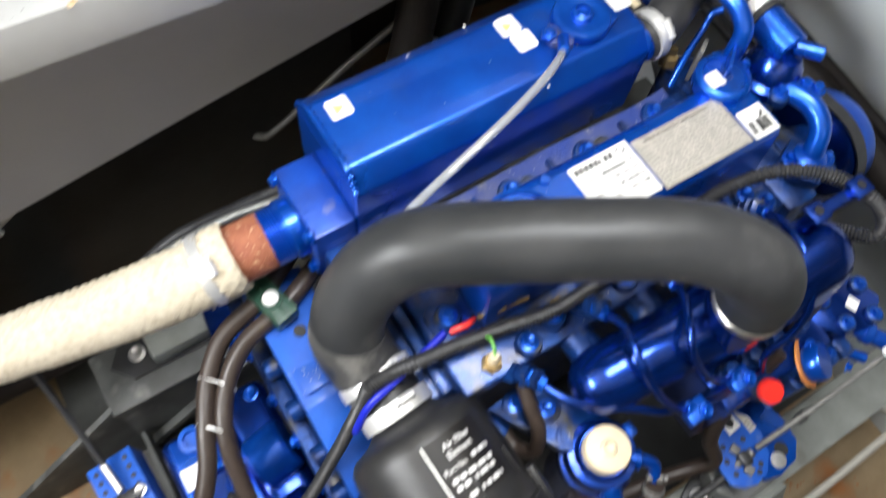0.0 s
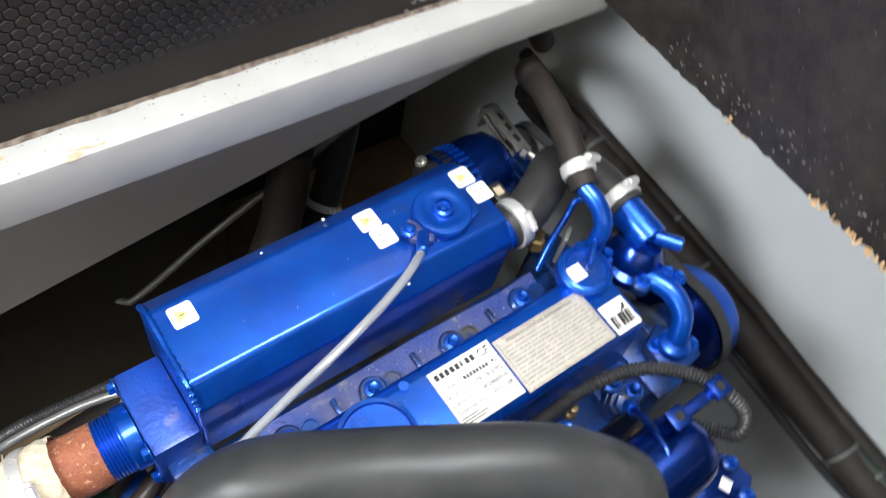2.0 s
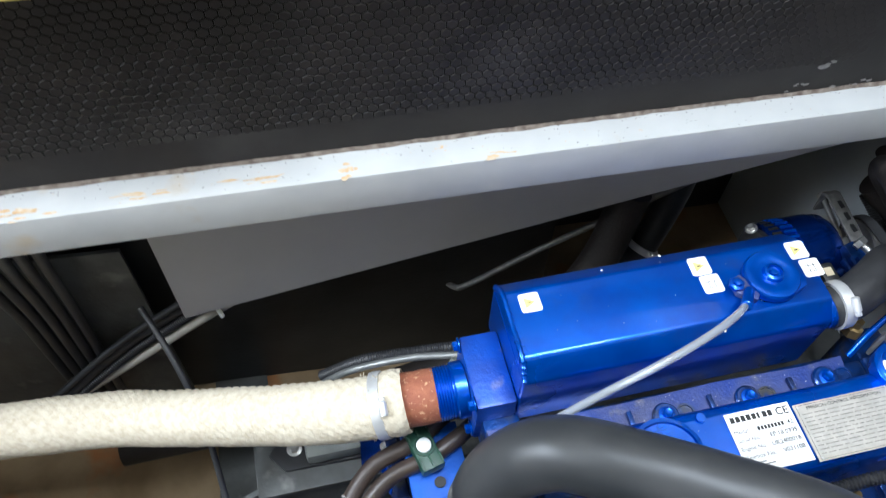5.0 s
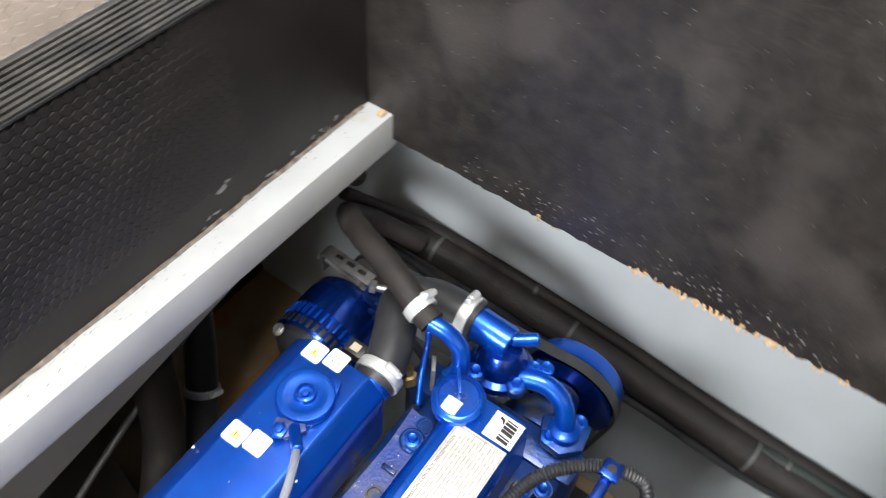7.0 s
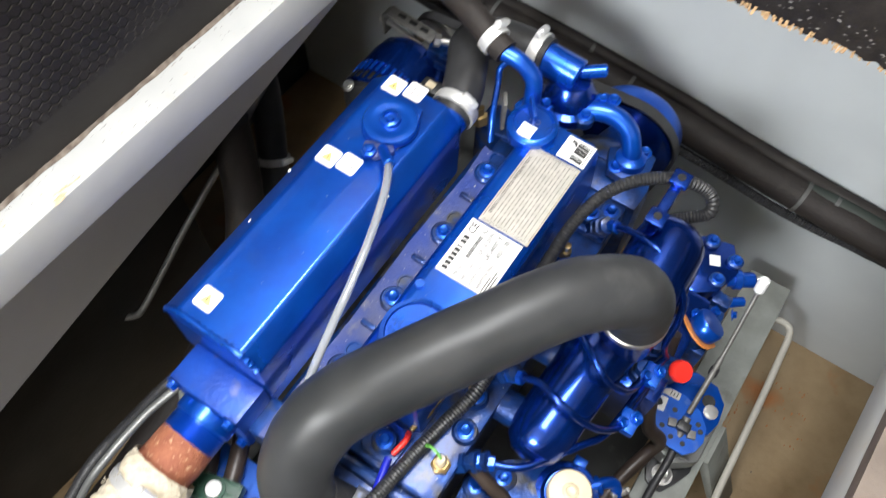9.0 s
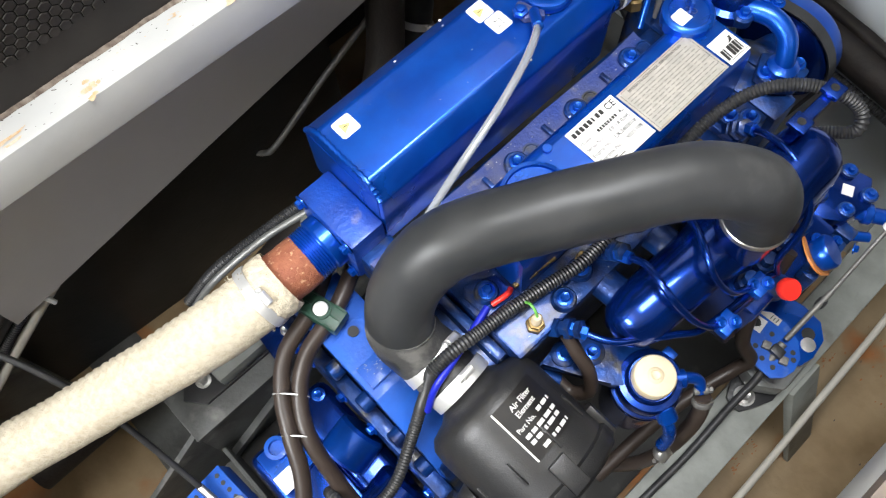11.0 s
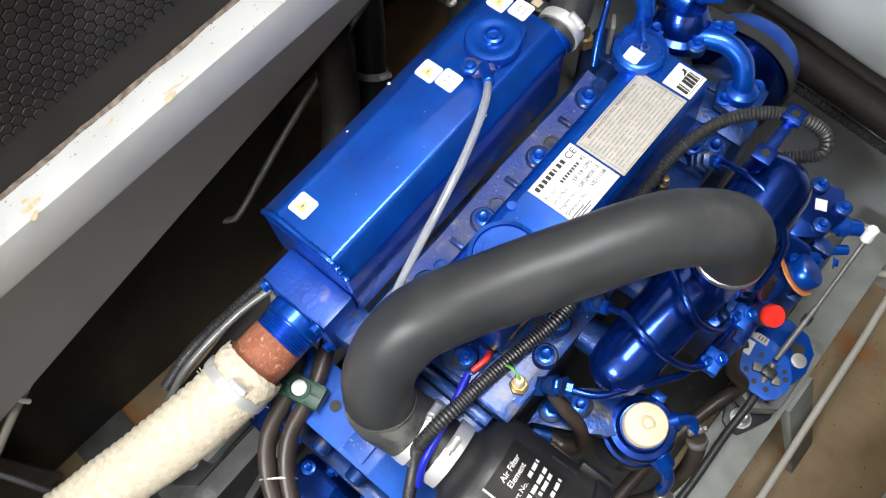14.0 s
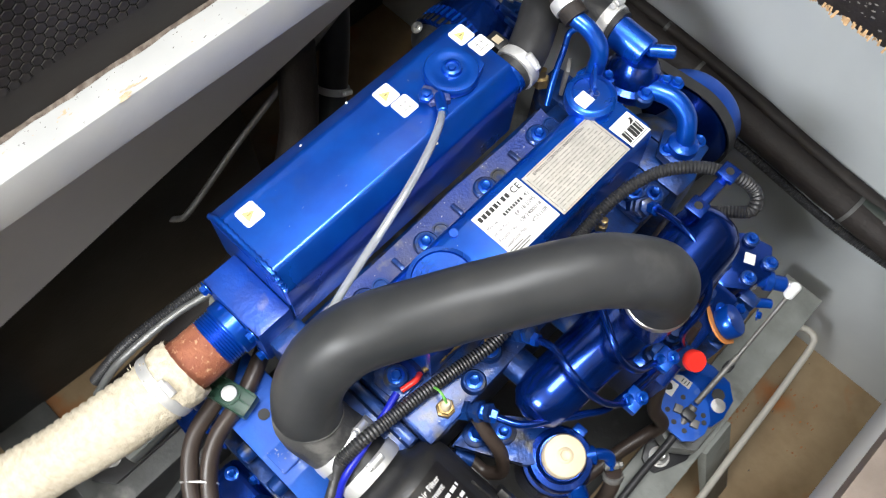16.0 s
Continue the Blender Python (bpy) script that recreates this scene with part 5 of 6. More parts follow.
part("ledge_hole", lathe(B(), [(0.0062, 0), (0.0062, 0.0012), (0, 0.0012)], Matrix.Translation((-0.092, 0.016, 0.0312)), 18), INK, bell)
part("housing_rail", box(B(), (-0.142, -0.170, -0.090), (-0.123, 0.085, -0.030), 0.006), BLUE_CAST, bell)
for by, bz in ((-0.150, -0.060), (-0.110, -0.048), (-0.060, -0.040), (-0.010, -0.040), (0.045, -0.040), (0.075, -0.060)):
    bolt(bell, (-0.1425, by, bz), (-1, 0, 0.25))
    part("bolt_boss", rod(B(), (-0.122, by + 0.02, bz + 0.03), (-0.138, by + 0.02, bz + 0.028), 0.011, 16, 0.002), BLUE_CAST, bell)
part("cover_plate", box(B(), (-0.118, -0.045, 0.0318), (-0.066, -0.018, 0.0345), 0.001), BLUE_LIGHT, bell)

gear = thing("gearbox", (-0.22, -0.04, -0.30), "blue painted marine gearbox behind the engine", "gearbox")
part("case_front", box(B(), (-0.200, -0.130, -0.27), (-0.143, 0.045, -0.105), 0.016, segments=3), BLUE_DEEP, gear)
part("case_rear", box(B(), (-0.272, -0.105, -0.26), (-0.200, 0.030, -0.110), 0.014, segments=3), BLUE_DEEP, gear)
part("top_cover", box(B(), (-0.262, -0.030, -0.112), (-0.205, 0.022, -0.100), 0.004), BLUE, gear)
part("filler_plug", lathe(B(), [(0.014, 0), (0.014, 0.008), (0.009, 0.009), (0.008, 0.004), (0, 0.004)], Matrix.Translation((-0.236, 0.012, -0.100)), 24), BLUE_LIGHT, gear)
part("case_sticker", box(B(), (-0.262, -0.036, -0.0996), (-0.238, -0.012, -0.0992)), WHITE, gear, "white sticker")
part("oil_cooler", rod(B(), (-0.262, -0.130, -0.130), (-0.150, -0.120, -0.110), 0.034, 26, 0.006), BLUE_DEEP, gear)
part("cross_tube", rod(B(), (-0.190, -0.050, -0.096), (-0.148, -0.045, -0.085), 0.030, 24, 0.004), BLUE, gear)
part("web_rib", box(B(), (-0.205, -0.118, -0.109), (-0.199, 0.030, -0.098), 0.002), BLUE, gear)
part("shift_shaft", rod(B(), (-0.275, -0.105, -0.125), (-0.330, -0.100, -0.155), 0.010, 16, 0.002), STEEL, gear, "bright metal shift shaft")
part("shift_lever", prism(B(), [(-0.398, -0.050), (-0.388, -0.070), (-0.352, -0.080), (-0.312, -0.084), (-0.308, -0.066), (-0.345, -0.060), (-0.385, -0.044)], -0.158, -0.152, "z", 0.002), STEEL, gear, "bright metal shift lever")
part("lever_boss", lathe(B(), [(0.013, 0), (0.013, 0.010), (0.010, 0.013), (0, 0.013)], towards((-0.362, -0.066, -0.152), (0, 0, 1)), 20), STEEL, gear)
part("clevis", rod(B(), (-0.345, -0.050, -0.146), (-0.322, -0.086, -0.143), 0.0065, 14, 0.001), STEEL, gear, "bright metal clevis")
part("clevis_nut", lathe(B(), [(0.009, 0), (0.009, 0.008), (0, 0.008)], towards((-0.318, -0.060, -0.148), (0.3, 0.2, 1)), 6), BRASS, gear, "yellow plated nut")
for p in ((-0.388, -0.058, -0.152), (-0.362, -0.066, -0.139), (-0.330, -0.074, -0.138), (-0.342, -0.046, -0.150)):
    bolt(gear, p, (0.1, 0, 1), BOLT_STEEL)
for p in ((-0.190, 0.032, -0.104), (-0.160, 0.028, -0.104), (-0.190, -0.110, -0.104), (-0.160, -0.118, -0.104), (-0.255, -0.085, -0.109)):
    bolt(gear, p)
part("output_flange", rod(B(), (-0.272, -0.085, -0.245), (-0.292, -0.085, -0.246), 0.045, 30, 0.004), BLUE_CAST, gear)

# perforated blue bracket with the gear cable
gb = thing("cable_bracket", (-0.335, 0.02, -0.24), "light blue perforated cable bracket", "bracket")
BR = Matrix.Translation((-0.334, 0.020, -0.195)) @ pose(0, 0, 0, 0, -6, 3)
part("plate", box(B(), (-0.027, -0.052, -0.0015), (0.027, 0.052, 0.0015), 0.0008, BR), BLUE_LIGHT, gb)
part("folded_leg", box(B(), (0.0235, -0.052, -0.045), (0.0270, 0.052, -0.0016), 0.0006, BR), BLUE_LIGHT, gb)
for row in (-0.018, 0.018):
    for k in range(8):
        part("hole", lathe(B(), [(0.0031, 0), (0.0031, 0.0005), (0, 0.0005)], BR @ Matrix.Translation((row, -0.043 + 0.0122 * k, 0.0016)), 12), INK, gb)
gc = thing("gear_cable", (-0.33, 0.02, -0.18), "black gear control cable clamped to the bracket", "cable")
part("sleeve", tube(B(), [(-0.405, 0.318, 0.005), (-0.376, 0.256, -0.030), (-0.355, 0.190, -0.085), (-0.345, 0.110, -0.150), (-0.340, 0.060, -0.184)], 0.0042, 12), RUBBER, gc)
part("ferrule", rod(B(), (-0.341, 0.066, -0.182), (-0.335, 0.026, -0.186), 0.0050, 14, 0.001), STEEL, gc)
part("clamp_saddle", box(B(), (-0.352, 0.010, -0.193), (-0.316, 0.024, -0.180), 0.003), PLASTIC, gc)
for dx in (-0.351, -0.317):
    bolt(gc, (dx, 0.017, -0.184), (0, 0, 1), BOLT_STEEL)
part("boot", lathe(B(), [(0.007, 0), (0.0075, 0.01), (0.0045, 0.028), (0.003, 0.03)], towards((-0.334, 0.010, -0.186), (0.10, -1, 0.08)), 16), RUBBER, gc)
part("inner_rod", rod(B(), (-0.331, -0.018, -0.184), (-0.328, -0.070, -0.148), 0.0030, 12), STEEL, gc)

# starter cables with their green clamp
cables = thing("battery_cables", (-0.19, 0, 0), "pair of heavy brown-black battery cables tied together", "cables")
part("cable", tube(B(), [(-0.040, 0.105, 0.040), (-0.075, 0.082, 0.044), (-0.112, 0.062, 0.040), (-0.158, 0.050, 0.028), (-0.190, 0.022, 0.014), (-0.212, -0.015, 0.002), (-0.232, -0.052, -0.018), (-0.268, -0.086, -0.048), (-0.320, -0.110, -0.080), (-0.42, -0.14, -0.16)], 0.0092, 18), BROWN_RUBBER, cables)
part("cable", tube(B(), [(-0.020, 0.080, 0.042), (-0.060, 0.058, 0.044), (-0.096, 0.042, 0.042), (-0.143, 0.033, 0.028), (-0.1775, 0.0085, 0.011), (-0.1990, -0.0285, -0.004), (-0.208, -0.080, -0.040), (-0.212, -0.130, -0.080), (-0.222, -0.166, -0.100)], 0.0092, 18), BROWN_RUBBER, cables)
part("cable_lug", rod(B(), (-0.221, -0.160, -0.097), (-0.230, -0.190, -0.112), 0.0115, 16, 0.002), STEEL, cables, "crimped metal cable lug")
for p, q in (((-0.190, 0.0215, 0.0138), (-0.1777, 0.0085, 0.011)), ((-0.2115, -0.0155, 0.0015), (-0.199, -0.028, -0.0035))):
    tie = B()
    mid, d = (Vector(p) + Vector(q)) / 2, Vector(q) - Vector(p)
    e = d.normalized()
    for s in (0.0100,):
        pts = [mid + e * (d.length / 2 + 0.0098) * math.cos(a) + Vector((0, 0, 1)) * s * math.sin(a) for a in [2 * math.pi * k / 16 for k in range(16)]]
        tube(tie, pts + [pts[0]], 0.0011, 6, 3)
    part("cable_tie", tie, STEEL_WHITE, cables, "pale cable tie")
CL = Matrix.Translation((-0.103, 0.050, 0.050)) @ pose(0, 0, 0, 0, 0, 14)
part("green_clamp", box(B(), (-0.013, -0.026, -0.012), (0.013, 0.026, 0.006), 0.003, CL), GREEN, cables, "dark green plastic cable clamp")
for y0, y1 in ((-0.024, -0.011), (0.011, 0.024)):
    for x0, x1 in ((-0.0125, -0.0105), (-0.001, 0.001), (0.0105, 0.0125)):
        part("clamp_rib", box(B(), (x0, y0, 0.0062), (x1, y1, 0.0082), 0.0004, CL), GREEN, cables)
part("screw_seat", lathe(B(), [(0.0115, 0), (0.0115, 0.002), (0.010, 0.002), (0.0095, 0.0005), (0, 0.0005)], CL @ Matrix.Translation((0, 0, 0.0062)), 20), GREEN, cables)
part("clamp_screw", lathe(B(), [(0.0080, 0), (0.0080, 0.003), (0.006, 0.0045), (0, 0.005)], CL @ Matrix.Translation((0, 0, 0.0068)), 20), WHITE, cables, "white screw head")

# ---- air filter ----
air = thing("air_filter", (-0.05, -0.17, 0.02), "black plastic air filter canister with a white-printed label", "air filter")
A0, A1 = Vector((-0.058, -0.112, 0.080)), Vector((-0.050, -0.232, 0.054))
AX = towards(A0, A1 - A0)
AL = (A1 - A0).length
part("canister", lathe(B(), [(0.030, 0.006), (0.033, 0.008), (0.040, 0.013), (0.057, 0.018), (0.063, 0.025), (0.0655, 0.038), (0.066, AL - 0.02), (0.067, AL - 0.004)], AX, 56), PLASTIC, air)
part("lid", lathe(B(), [(0.0665, AL - 0.004), (0.0705, AL - 0.002), (0.0705, AL + 0.010), (0.066, AL + 0.016), (0.050, AL + 0.020), (0, AL + 0.021)], AX, 56), PLASTIC, air)
for k in range(5):
    a = radians(20 + 72 * k)
    part("lid_catch", box(B(), (-0.010, -0.003, AL - 0.022), (0.010, 0.005, AL + 0.012), 0.002, AX @ pose(0.0685 * math.cos(a), 0.0685 * math.sin(a), 0, 0, 0, math.degrees(a) - 90)), PLASTIC, air)
for k in range(9):
    a = radians(40 * k)
    part("rib", box(B(), (-0.0015, -0.001, AL - 0.05), (0.0015, 0.0022, AL - 0.024), 0.0008, AX @ pose(0.066 * math.cos(a), 0.066 * math.sin(a), 0, 0, 0, math.degrees(a) - 90)), PLASTIC, air)
part("neck", rod(B(), A0 - (A1 - A0).normalized() * 0.030, A0 + (A1 - A0).normalized() * 0.012, 0.030, 30, 0.001), PLASTIC, air)
clamp_band(air, A0 - (A1 - A0).normalized() * 0.002, A1 - A0, 0.0325, 0.015, (0.15, -0.1, 1.0))
part("inlet_cone", lathe(B(), [(0.023, 0), (0.021, 0.02), (0.0145, 0.036), (0.014, 0.052), (0, 0.052)], towards((-0.112, -0.200, 0.050), (-0.9, -0.1, -0.35)), 28), PLASTIC, air)
part("inlet_clamp", lathe(B(), [(0.0145, 0), (0.0160, 0.0005), (0.0160, 0.0075), (0.0145, 0.008)], towards((-0.158, -0.205, 0.032), (-0.9, -0.1, -0.35)), 24), STEEL, air)
part("breather_hose", tube(B(), [(-0.165, -0.206, 0.030), (-0.20, -0.21, 0.015), (-0.25, -0.215, -0.02), (-0.30, -0.22, -0.08)], 0.0135, 18, wave=0.001, pitch=0.006), BLUE_CAST, air)


def curved_label(a0, a1, h0, h1, r, n=10):
    bm = B()
    rows = [[bm.verts.new(AX @ Vector((r * math.cos(a0 + (a1 - a0) * k / n), r * math.sin(a0 + (a1 - a0) * k / n), h))) for h in (h0, h1)] for k in range(n + 1)]
    for p, q in zip(rows, rows[1:]):
        bm.faces.new((p[0], p[1], q[1], q[0]))
    return bm


# which way is up on the canister's skin
up_local = AX.to_3x3().inverted() @ Vector((0.25, 0.0, 1.0))
UP = math.atan2(up_local.y, up_local.x)
x_local = AX.to_3x3().inverted() @ Vector((1, 0, 0))
SIGN = 1 if math.sin(math.atan2(x_local.y, x_local.x) - UP) > 0 else -1
LABEL_INK = material("black_label", (0.012, 0.011, 0.011), 0.3, 0.0, (0.02, 0.02, 0.02), 60, 0.4)
lab = part("label", curved_label(UP - 0.42, UP + 0.42, 0.034, 0.092, 0.0668), LABEL_INK, air, "glossy black label with white print")


# white strip stands in for the glare along the label's aft edge
part("label_highlight", curved_label(UP - SIGN * 0.445, UP - SIGN * 0.42, 0.034, 0.092, 0.0669, 3), WHITE, air, "white strip painted as the highlight on the label's edge")


def wrapped(words, size, along, h, bold=0.0):
    """Lettering bent round the canister; along is the start in metres towards the engine's front."""
    bm = text_bm(words, size, ONE, bold)
    for v in bm.verts:
        a = UP + SIGN * (along + v.co.x) / 0.067
        r = 0.0671 + v.co.z
        v.co = AX @ Vector((r * math.cos(a), r * math.sin(a), h - v.co.y))
    return bm


part("lettering", wrapped("Air Filter", 0.0078, -0.014, 0.046, 0.0001), PALE_INK, lab)
part("lettering", wrapped("Element", 0.0078, -0.014, 0.054, 0.0001), PALE_INK, lab)
part("lettering", wrapped("Part No.", 0.0066, -0.024, 0.064, 0.00005), PALE_INK, lab)
for h, w0, w1 in ((0.0605, 0.004, 0.024), (0.070, -0.022, 0.022), (0.0765, -0.022, 0.020), (0.086, -0.016, 0.022)):
    x = w0
    rngb = random.Random(int(h * 10000))
    while x < w1:
        w = min(rngb.uniform(0.005, 0.010), w1 - x)
        if w < 0.002:
            break
        part("print_bar", curved_label(UP + SIGN * x / 0.067, UP + SIGN * (x + w) / 0.067, h - 0.0012, h + 0.0026, 0.0671, 3), PALE_INK, lab)
        x += w + 0.002

# ---- starboard engine mount, throttle cable ----
mount = thing("engine_mount", (0.285, -0.335, -0.186), "blue engine mount bracket on a grey rubber-bushed foot", "engine mount")
part("foot_plate", prism(B(), [(0.211, -0.332), (0.217, -0.320), (0.236, -0.311), (0.272, -0.303), (0.345, -0.304), (0.372, -0.330), (0.345, -0.360), (0.255, -0.364), (0.232, -0.354), (0.214, -0.344)], -0.1855, -0.179, "z", 0.001), PLASTIC, mount, "black foot plate")
part("cover", prism(B(), [(0.246, -0.312), (0.330, -0.302), (0.348, -0.330), (0.330, -0.362), (0.260, -0.363), (0.240, -0.336)], -0.179, -0.143, "z", 0.009), GREY_METAL, mount, "dull galvanised cover")
part("cover_crease", box(B(), (0.252, -0.352, -0.1428), (0.256, -0.318, -0.1405), 0.001), GREY_METAL, mount)
top_plate = [(0.300, -0.268), (0.335, -0.270), (0.357, -0.288), (0.362, -0.312), (0.359, -0.340), (0.342, -0.357), (0.314, -0.361), (0.294, -0.356), (0.288, -0.330), (0.288, -0.290)]
part("top_bracket", prism(B(), top_plate, -0.141, -0.132, "z", 0.003), BLUE, mount)
part("bracket_riser", box(B(), (0.290, -0.270, -0.139), (0.345, -0.256, -0.112), 0.003), BLUE, mount)
part("bracket_slot", lathe(B(), [(0.0085, 0), (0.0085, 0.0006), (0, 0.0006)], Matrix.Translation((0.334, -0.338, -0.132)), 20), INK, mount)
part("slot_washer", lathe(B(), [(0.0095, 0), (0.0095, 0.0018), (0.0065, 0.002)], Matrix.Translation((0.322, -0.346, -0.1318)), 20), STEEL, mount, "zinc plated washer")
part("foot_washer", lathe(B(), [(0.0135, 0), (0.0135, 0.002), (0.008, 0.0022)], Matrix.Translation((0.233, -0.335, -0.179)), 22), STEEL, mount)
bolt(mount, (0.233, -0.335, -0.177), (0, 0, 1), BOLT_WIDE)
outline = [(x - 0.014, y) for x, y in ((0.284, -0.270), (0.310, -0.264), (0.316, -0.272), (0.325, -0.286), (0.326, -0.310), (0.318, -0.332), (0.302, -0.347), (0.284, -0.351), (0.268, -0.347), (0.257, -0.336), (0.257, -0.318), (0.259, -0.301), (0.272, -0.293))]
stay = part("cable_plate", prism(B(), outline, -0.108, -0.104, "z", 0.0012), BLUE_LIGHT, mount)
part("plate_sticker", prism(B(), [(0.276, -0.273), (0.295, -0.270), (0.297, -0.291), (0.278, -0.293)], -0.1038, -0.1034, "z"), WHITE, stay, "white warning sticker")
part("sticker_mark", lathe(B(), [(0.0058, 0), (0.0058, 0.0002), (0.0048, 0.0002)], Matrix.Translation((0.2865, -0.281, -0.1033)), 18), INK, stay)
part("sticker_mark", box(B(), (0.2845, -0.2875, -0.1033), (0.2885, -0.279, -0.1031)), INK, stay)
part("silver_label", prism(B(), [(0.299, -0.272), (0.310, -0.287), (0.311, -0.302), (0.301, -0.303)], -0.1038, -0.1034, "z"), PLATE, stay, "silver printed label")
part("label_print", bars([(0.3025, -0.290, 0.006, 0.0012), (0.3025, -0.294, 0.005, 0.0012), (0.3030, -0.298, 0.006, 0.0012)], -0.1033), INK, stay)
for p in ((0.271, -0.308, -0.104), (0.270, -0.334, -0.104)):
    part("square_bolt", box(B(), (-0.0052, -0.0052, 0), (0.0052, 0.0052, 0.005), 0.001, Matrix.Translation(p) @ pose(0, 0, 0, 0, 0, 20)), DULL_STEEL, stay, "dull square bolt head")
for px, py in ((0.288, -0.304), (0.255, -0.314), (0.255, -0.330), (0.287, -0.336), (0.262, -0.299), (0.280, -0.342)):
    part("plate_hole", lathe(B(), [(0.0033, 0), (0.0033, 0.0005), (0, 0.0005)], Matrix.Translation((px, py, -0.1039)), 12), INK, stay)
part("plate_stem", box(B(), (0.285, -0.272, -0.132), (0.300, -0.266, -0.108), 0.001), BLUE, stay)
throttle = thing("throttle_cable", (0.3, -0.32, -0.12), "black throttle cable with a steel rod and white ball end", "cable")
part("inner_rod", rod(B(), (0.426, -0.311, 0.014), (0.352, -0.318, -0.058), 0.0026, 12), DULL_STEEL, throttle)
part("ball_end", rod(B(), (0.431, -0.3095, 0.030), (0.424, -0.311, 0.010), 0.0065, 16, 0.002), WHITE, throttle, "white plastic ball end")
part("guide_tube", rod(B(), (0.356, -0.3175, -0.054), (0.292, -0.3195, -0.098), 0.0036, 12), DULL_STEEL, throttle)
part("seal", lathe(B(), [(0.004, 0), (0.0058, 0.003), (0.0058, 0.012), (0.004, 0.015)], towards((0.348, -0.318, -0.062), (-0.75, -0.05, -0.66)), 14), RUBBER, throttle)
part("saddle", box(B(), (0.266, -0.330, -0.1035), (0.279, -0.313, -0.094), 0.003), PLASTIC, throttle)
part("ferrule", rod(B(), (0.286, -0.320, -0.098), (0.254, -0.324, -0.112), 0.0052, 14, 0.001), DULL_STEEL, throttle)
part("sleeve", tube(B(), [(0.260, -0.3235, -0.110), (0.235, -0.327, -0.122), (0.192, -0.328, -0.148), (0.119, -0.331, -0.168), (0.03, -0.328, -0.176), (-0.08, -0.33, -0.18), (-0.3, -0.35, -0.18)], 0.0050, 14), RUBBER, throttle)

# port mount
pm = thing("port_engine_mount", (-0.22, 0.165, -0.186), "black and grey engine mount on the far bearer", "engine mount")
part("foot_plate", prism(B(), [(-0.290, 0.165), (-0.270, 0.140), (-0.150, 0.138), (-0.130, 0.165), (-0.150, 0.192), (-0.270, 0.192)], -0.1855, -0.179, "z", 0.001), PLASTIC, pm)
part("cover", box(B(), (-0.240, 0.140, -0.179), (-0.160, 0.190, -0.150), 0.008), GREY_BED, pm)
part("bracket", prism(B(), [(-0.170, 0.112), (-0.130, 0.090), (-0.092, 0.092), (-0.098, 0.150), (-0.165, 0.162)], -0.149, -0.138, "z", 0.002), BLUE_DEEP, pm)
bolt(pm, (-0.255, 0.168, -0.179), (0, 0, 1), BOLT_WIDE)
bolt(pm, (-0.135, 0.130, -0.138), (0, 0, 1), BOLT_STEEL)

# thin grey rod beside the bearer
single("grey_rod", tube(B(), [(0.548, -0.372, -0.245), (0.560, -0.388, -0.245), (0.560, -0.404, -0.248), (0.545, -0.411, -0.25), (0.500, -0.413, -0.25), (0.442, -0.415, -0.25), (0.313, -0.417, -0.25), (0.200, -0.419, -0.25), (0.0, -0.42, -0.25), (-0.3, -0.42, -0.25)], 0.0052, 12), WIRE_GREY, "bent grey rod beside the engine bearer", "rod")

# ---- far side: hoses, conduits and cables in the shade ----
single("grey_conduit", tube(B(), [(-0.06, 0.352, 0.12), (-0.150, 0.346, 0.055), (-0.222, 0.342, 0.0), (-0.356, 0.340, -0.090), (-0.470, 0.338, -0.170), (-0.60, 0.33, -0.25)], 0.0065, 12), WIRE_GREY, "pale grey conduit on the side tank", "conduit")
for k, (dy, dz, r) in enumerate(((0.0, 0.022, 0.006), (0.004, 0.040, 0.007), (0.0, 0.058, 0.005))):
    single("black_conduit", tube(B(), [(-0.06, 0.354 + dy, 0.12 + dz), (-0.150, 0.348 + dy, 0.055 + dz), (-0.222, 0.344 + dy, 0.0 + dz), (-0.356, 0.342 + dy, -0.090 + dz), (-0.470, 0.338 + dy, -0.170 + dz), (-0.60, 0.30, -0.25 + dz)], r, 12, wave=0.0006 if k == 0 else 0, pitch=0.0036), RUBBER, "black cable conduit on the side tank", "conduit", group="conduits on the side tank")
single("conduit_tie", tube(B(), [(-0.318, 0.330, -0.070), (-0.322, 0.334, -0.050), (-0.326, 0.336, -0.020)], 0.0035, 8), WHITE, "white cable tie round the conduits", "cable tie")
single("far_loom", tube(B(), [(0.020, 0.172, 0.036), (-0.010, 0.168, 0.030), (-0.067, 0.188, 0.0), (-0.146, 0.206, -0.030), (-0.20, 0.22, -0.08)], 0.0068, 12, wave=0.0007, pitch=0.0034), RUBBER, "ribbed black cable loom beside the exhaust", "cable loom")
single("far_grey_hose", tube(B(), [(0.0, 0.160, 0.030), (-0.028, 0.164, 0.018), (-0.090, 0.184, -0.004), (-0.164, 0.198, -0.036), (-0.21, 0.21, -0.09)], 0.0046, 12), GREY_METAL, "grey hose beside the exhaust", "hose")
single("starter_motor", rod(B(), (-0.055, 0.120, 0.030), (0.07, 0.118, 0.030), 0.034, 26, 0.006), GREY_BED, "grey starter motor under the exhaust manifold", "starter motor")
single("swim_pipe", tube(B(), [(0.24, 0.33, 0.06), (0.20, 0.30, -0.06), (0.12, 0.275, -0.16), (-0.02, 0.262, -0.22), (-0.20, 0.25, -0.24), (-0.5, 0.25, -0.25)], 0.026, 18), FOAM, "thick brown-black hose behind the engine", "hose")
hose2 = thing("bilge_hose", (0.28, 0.30, -0.30), "black ribbed bilge hose with a bright clamp", "hose")
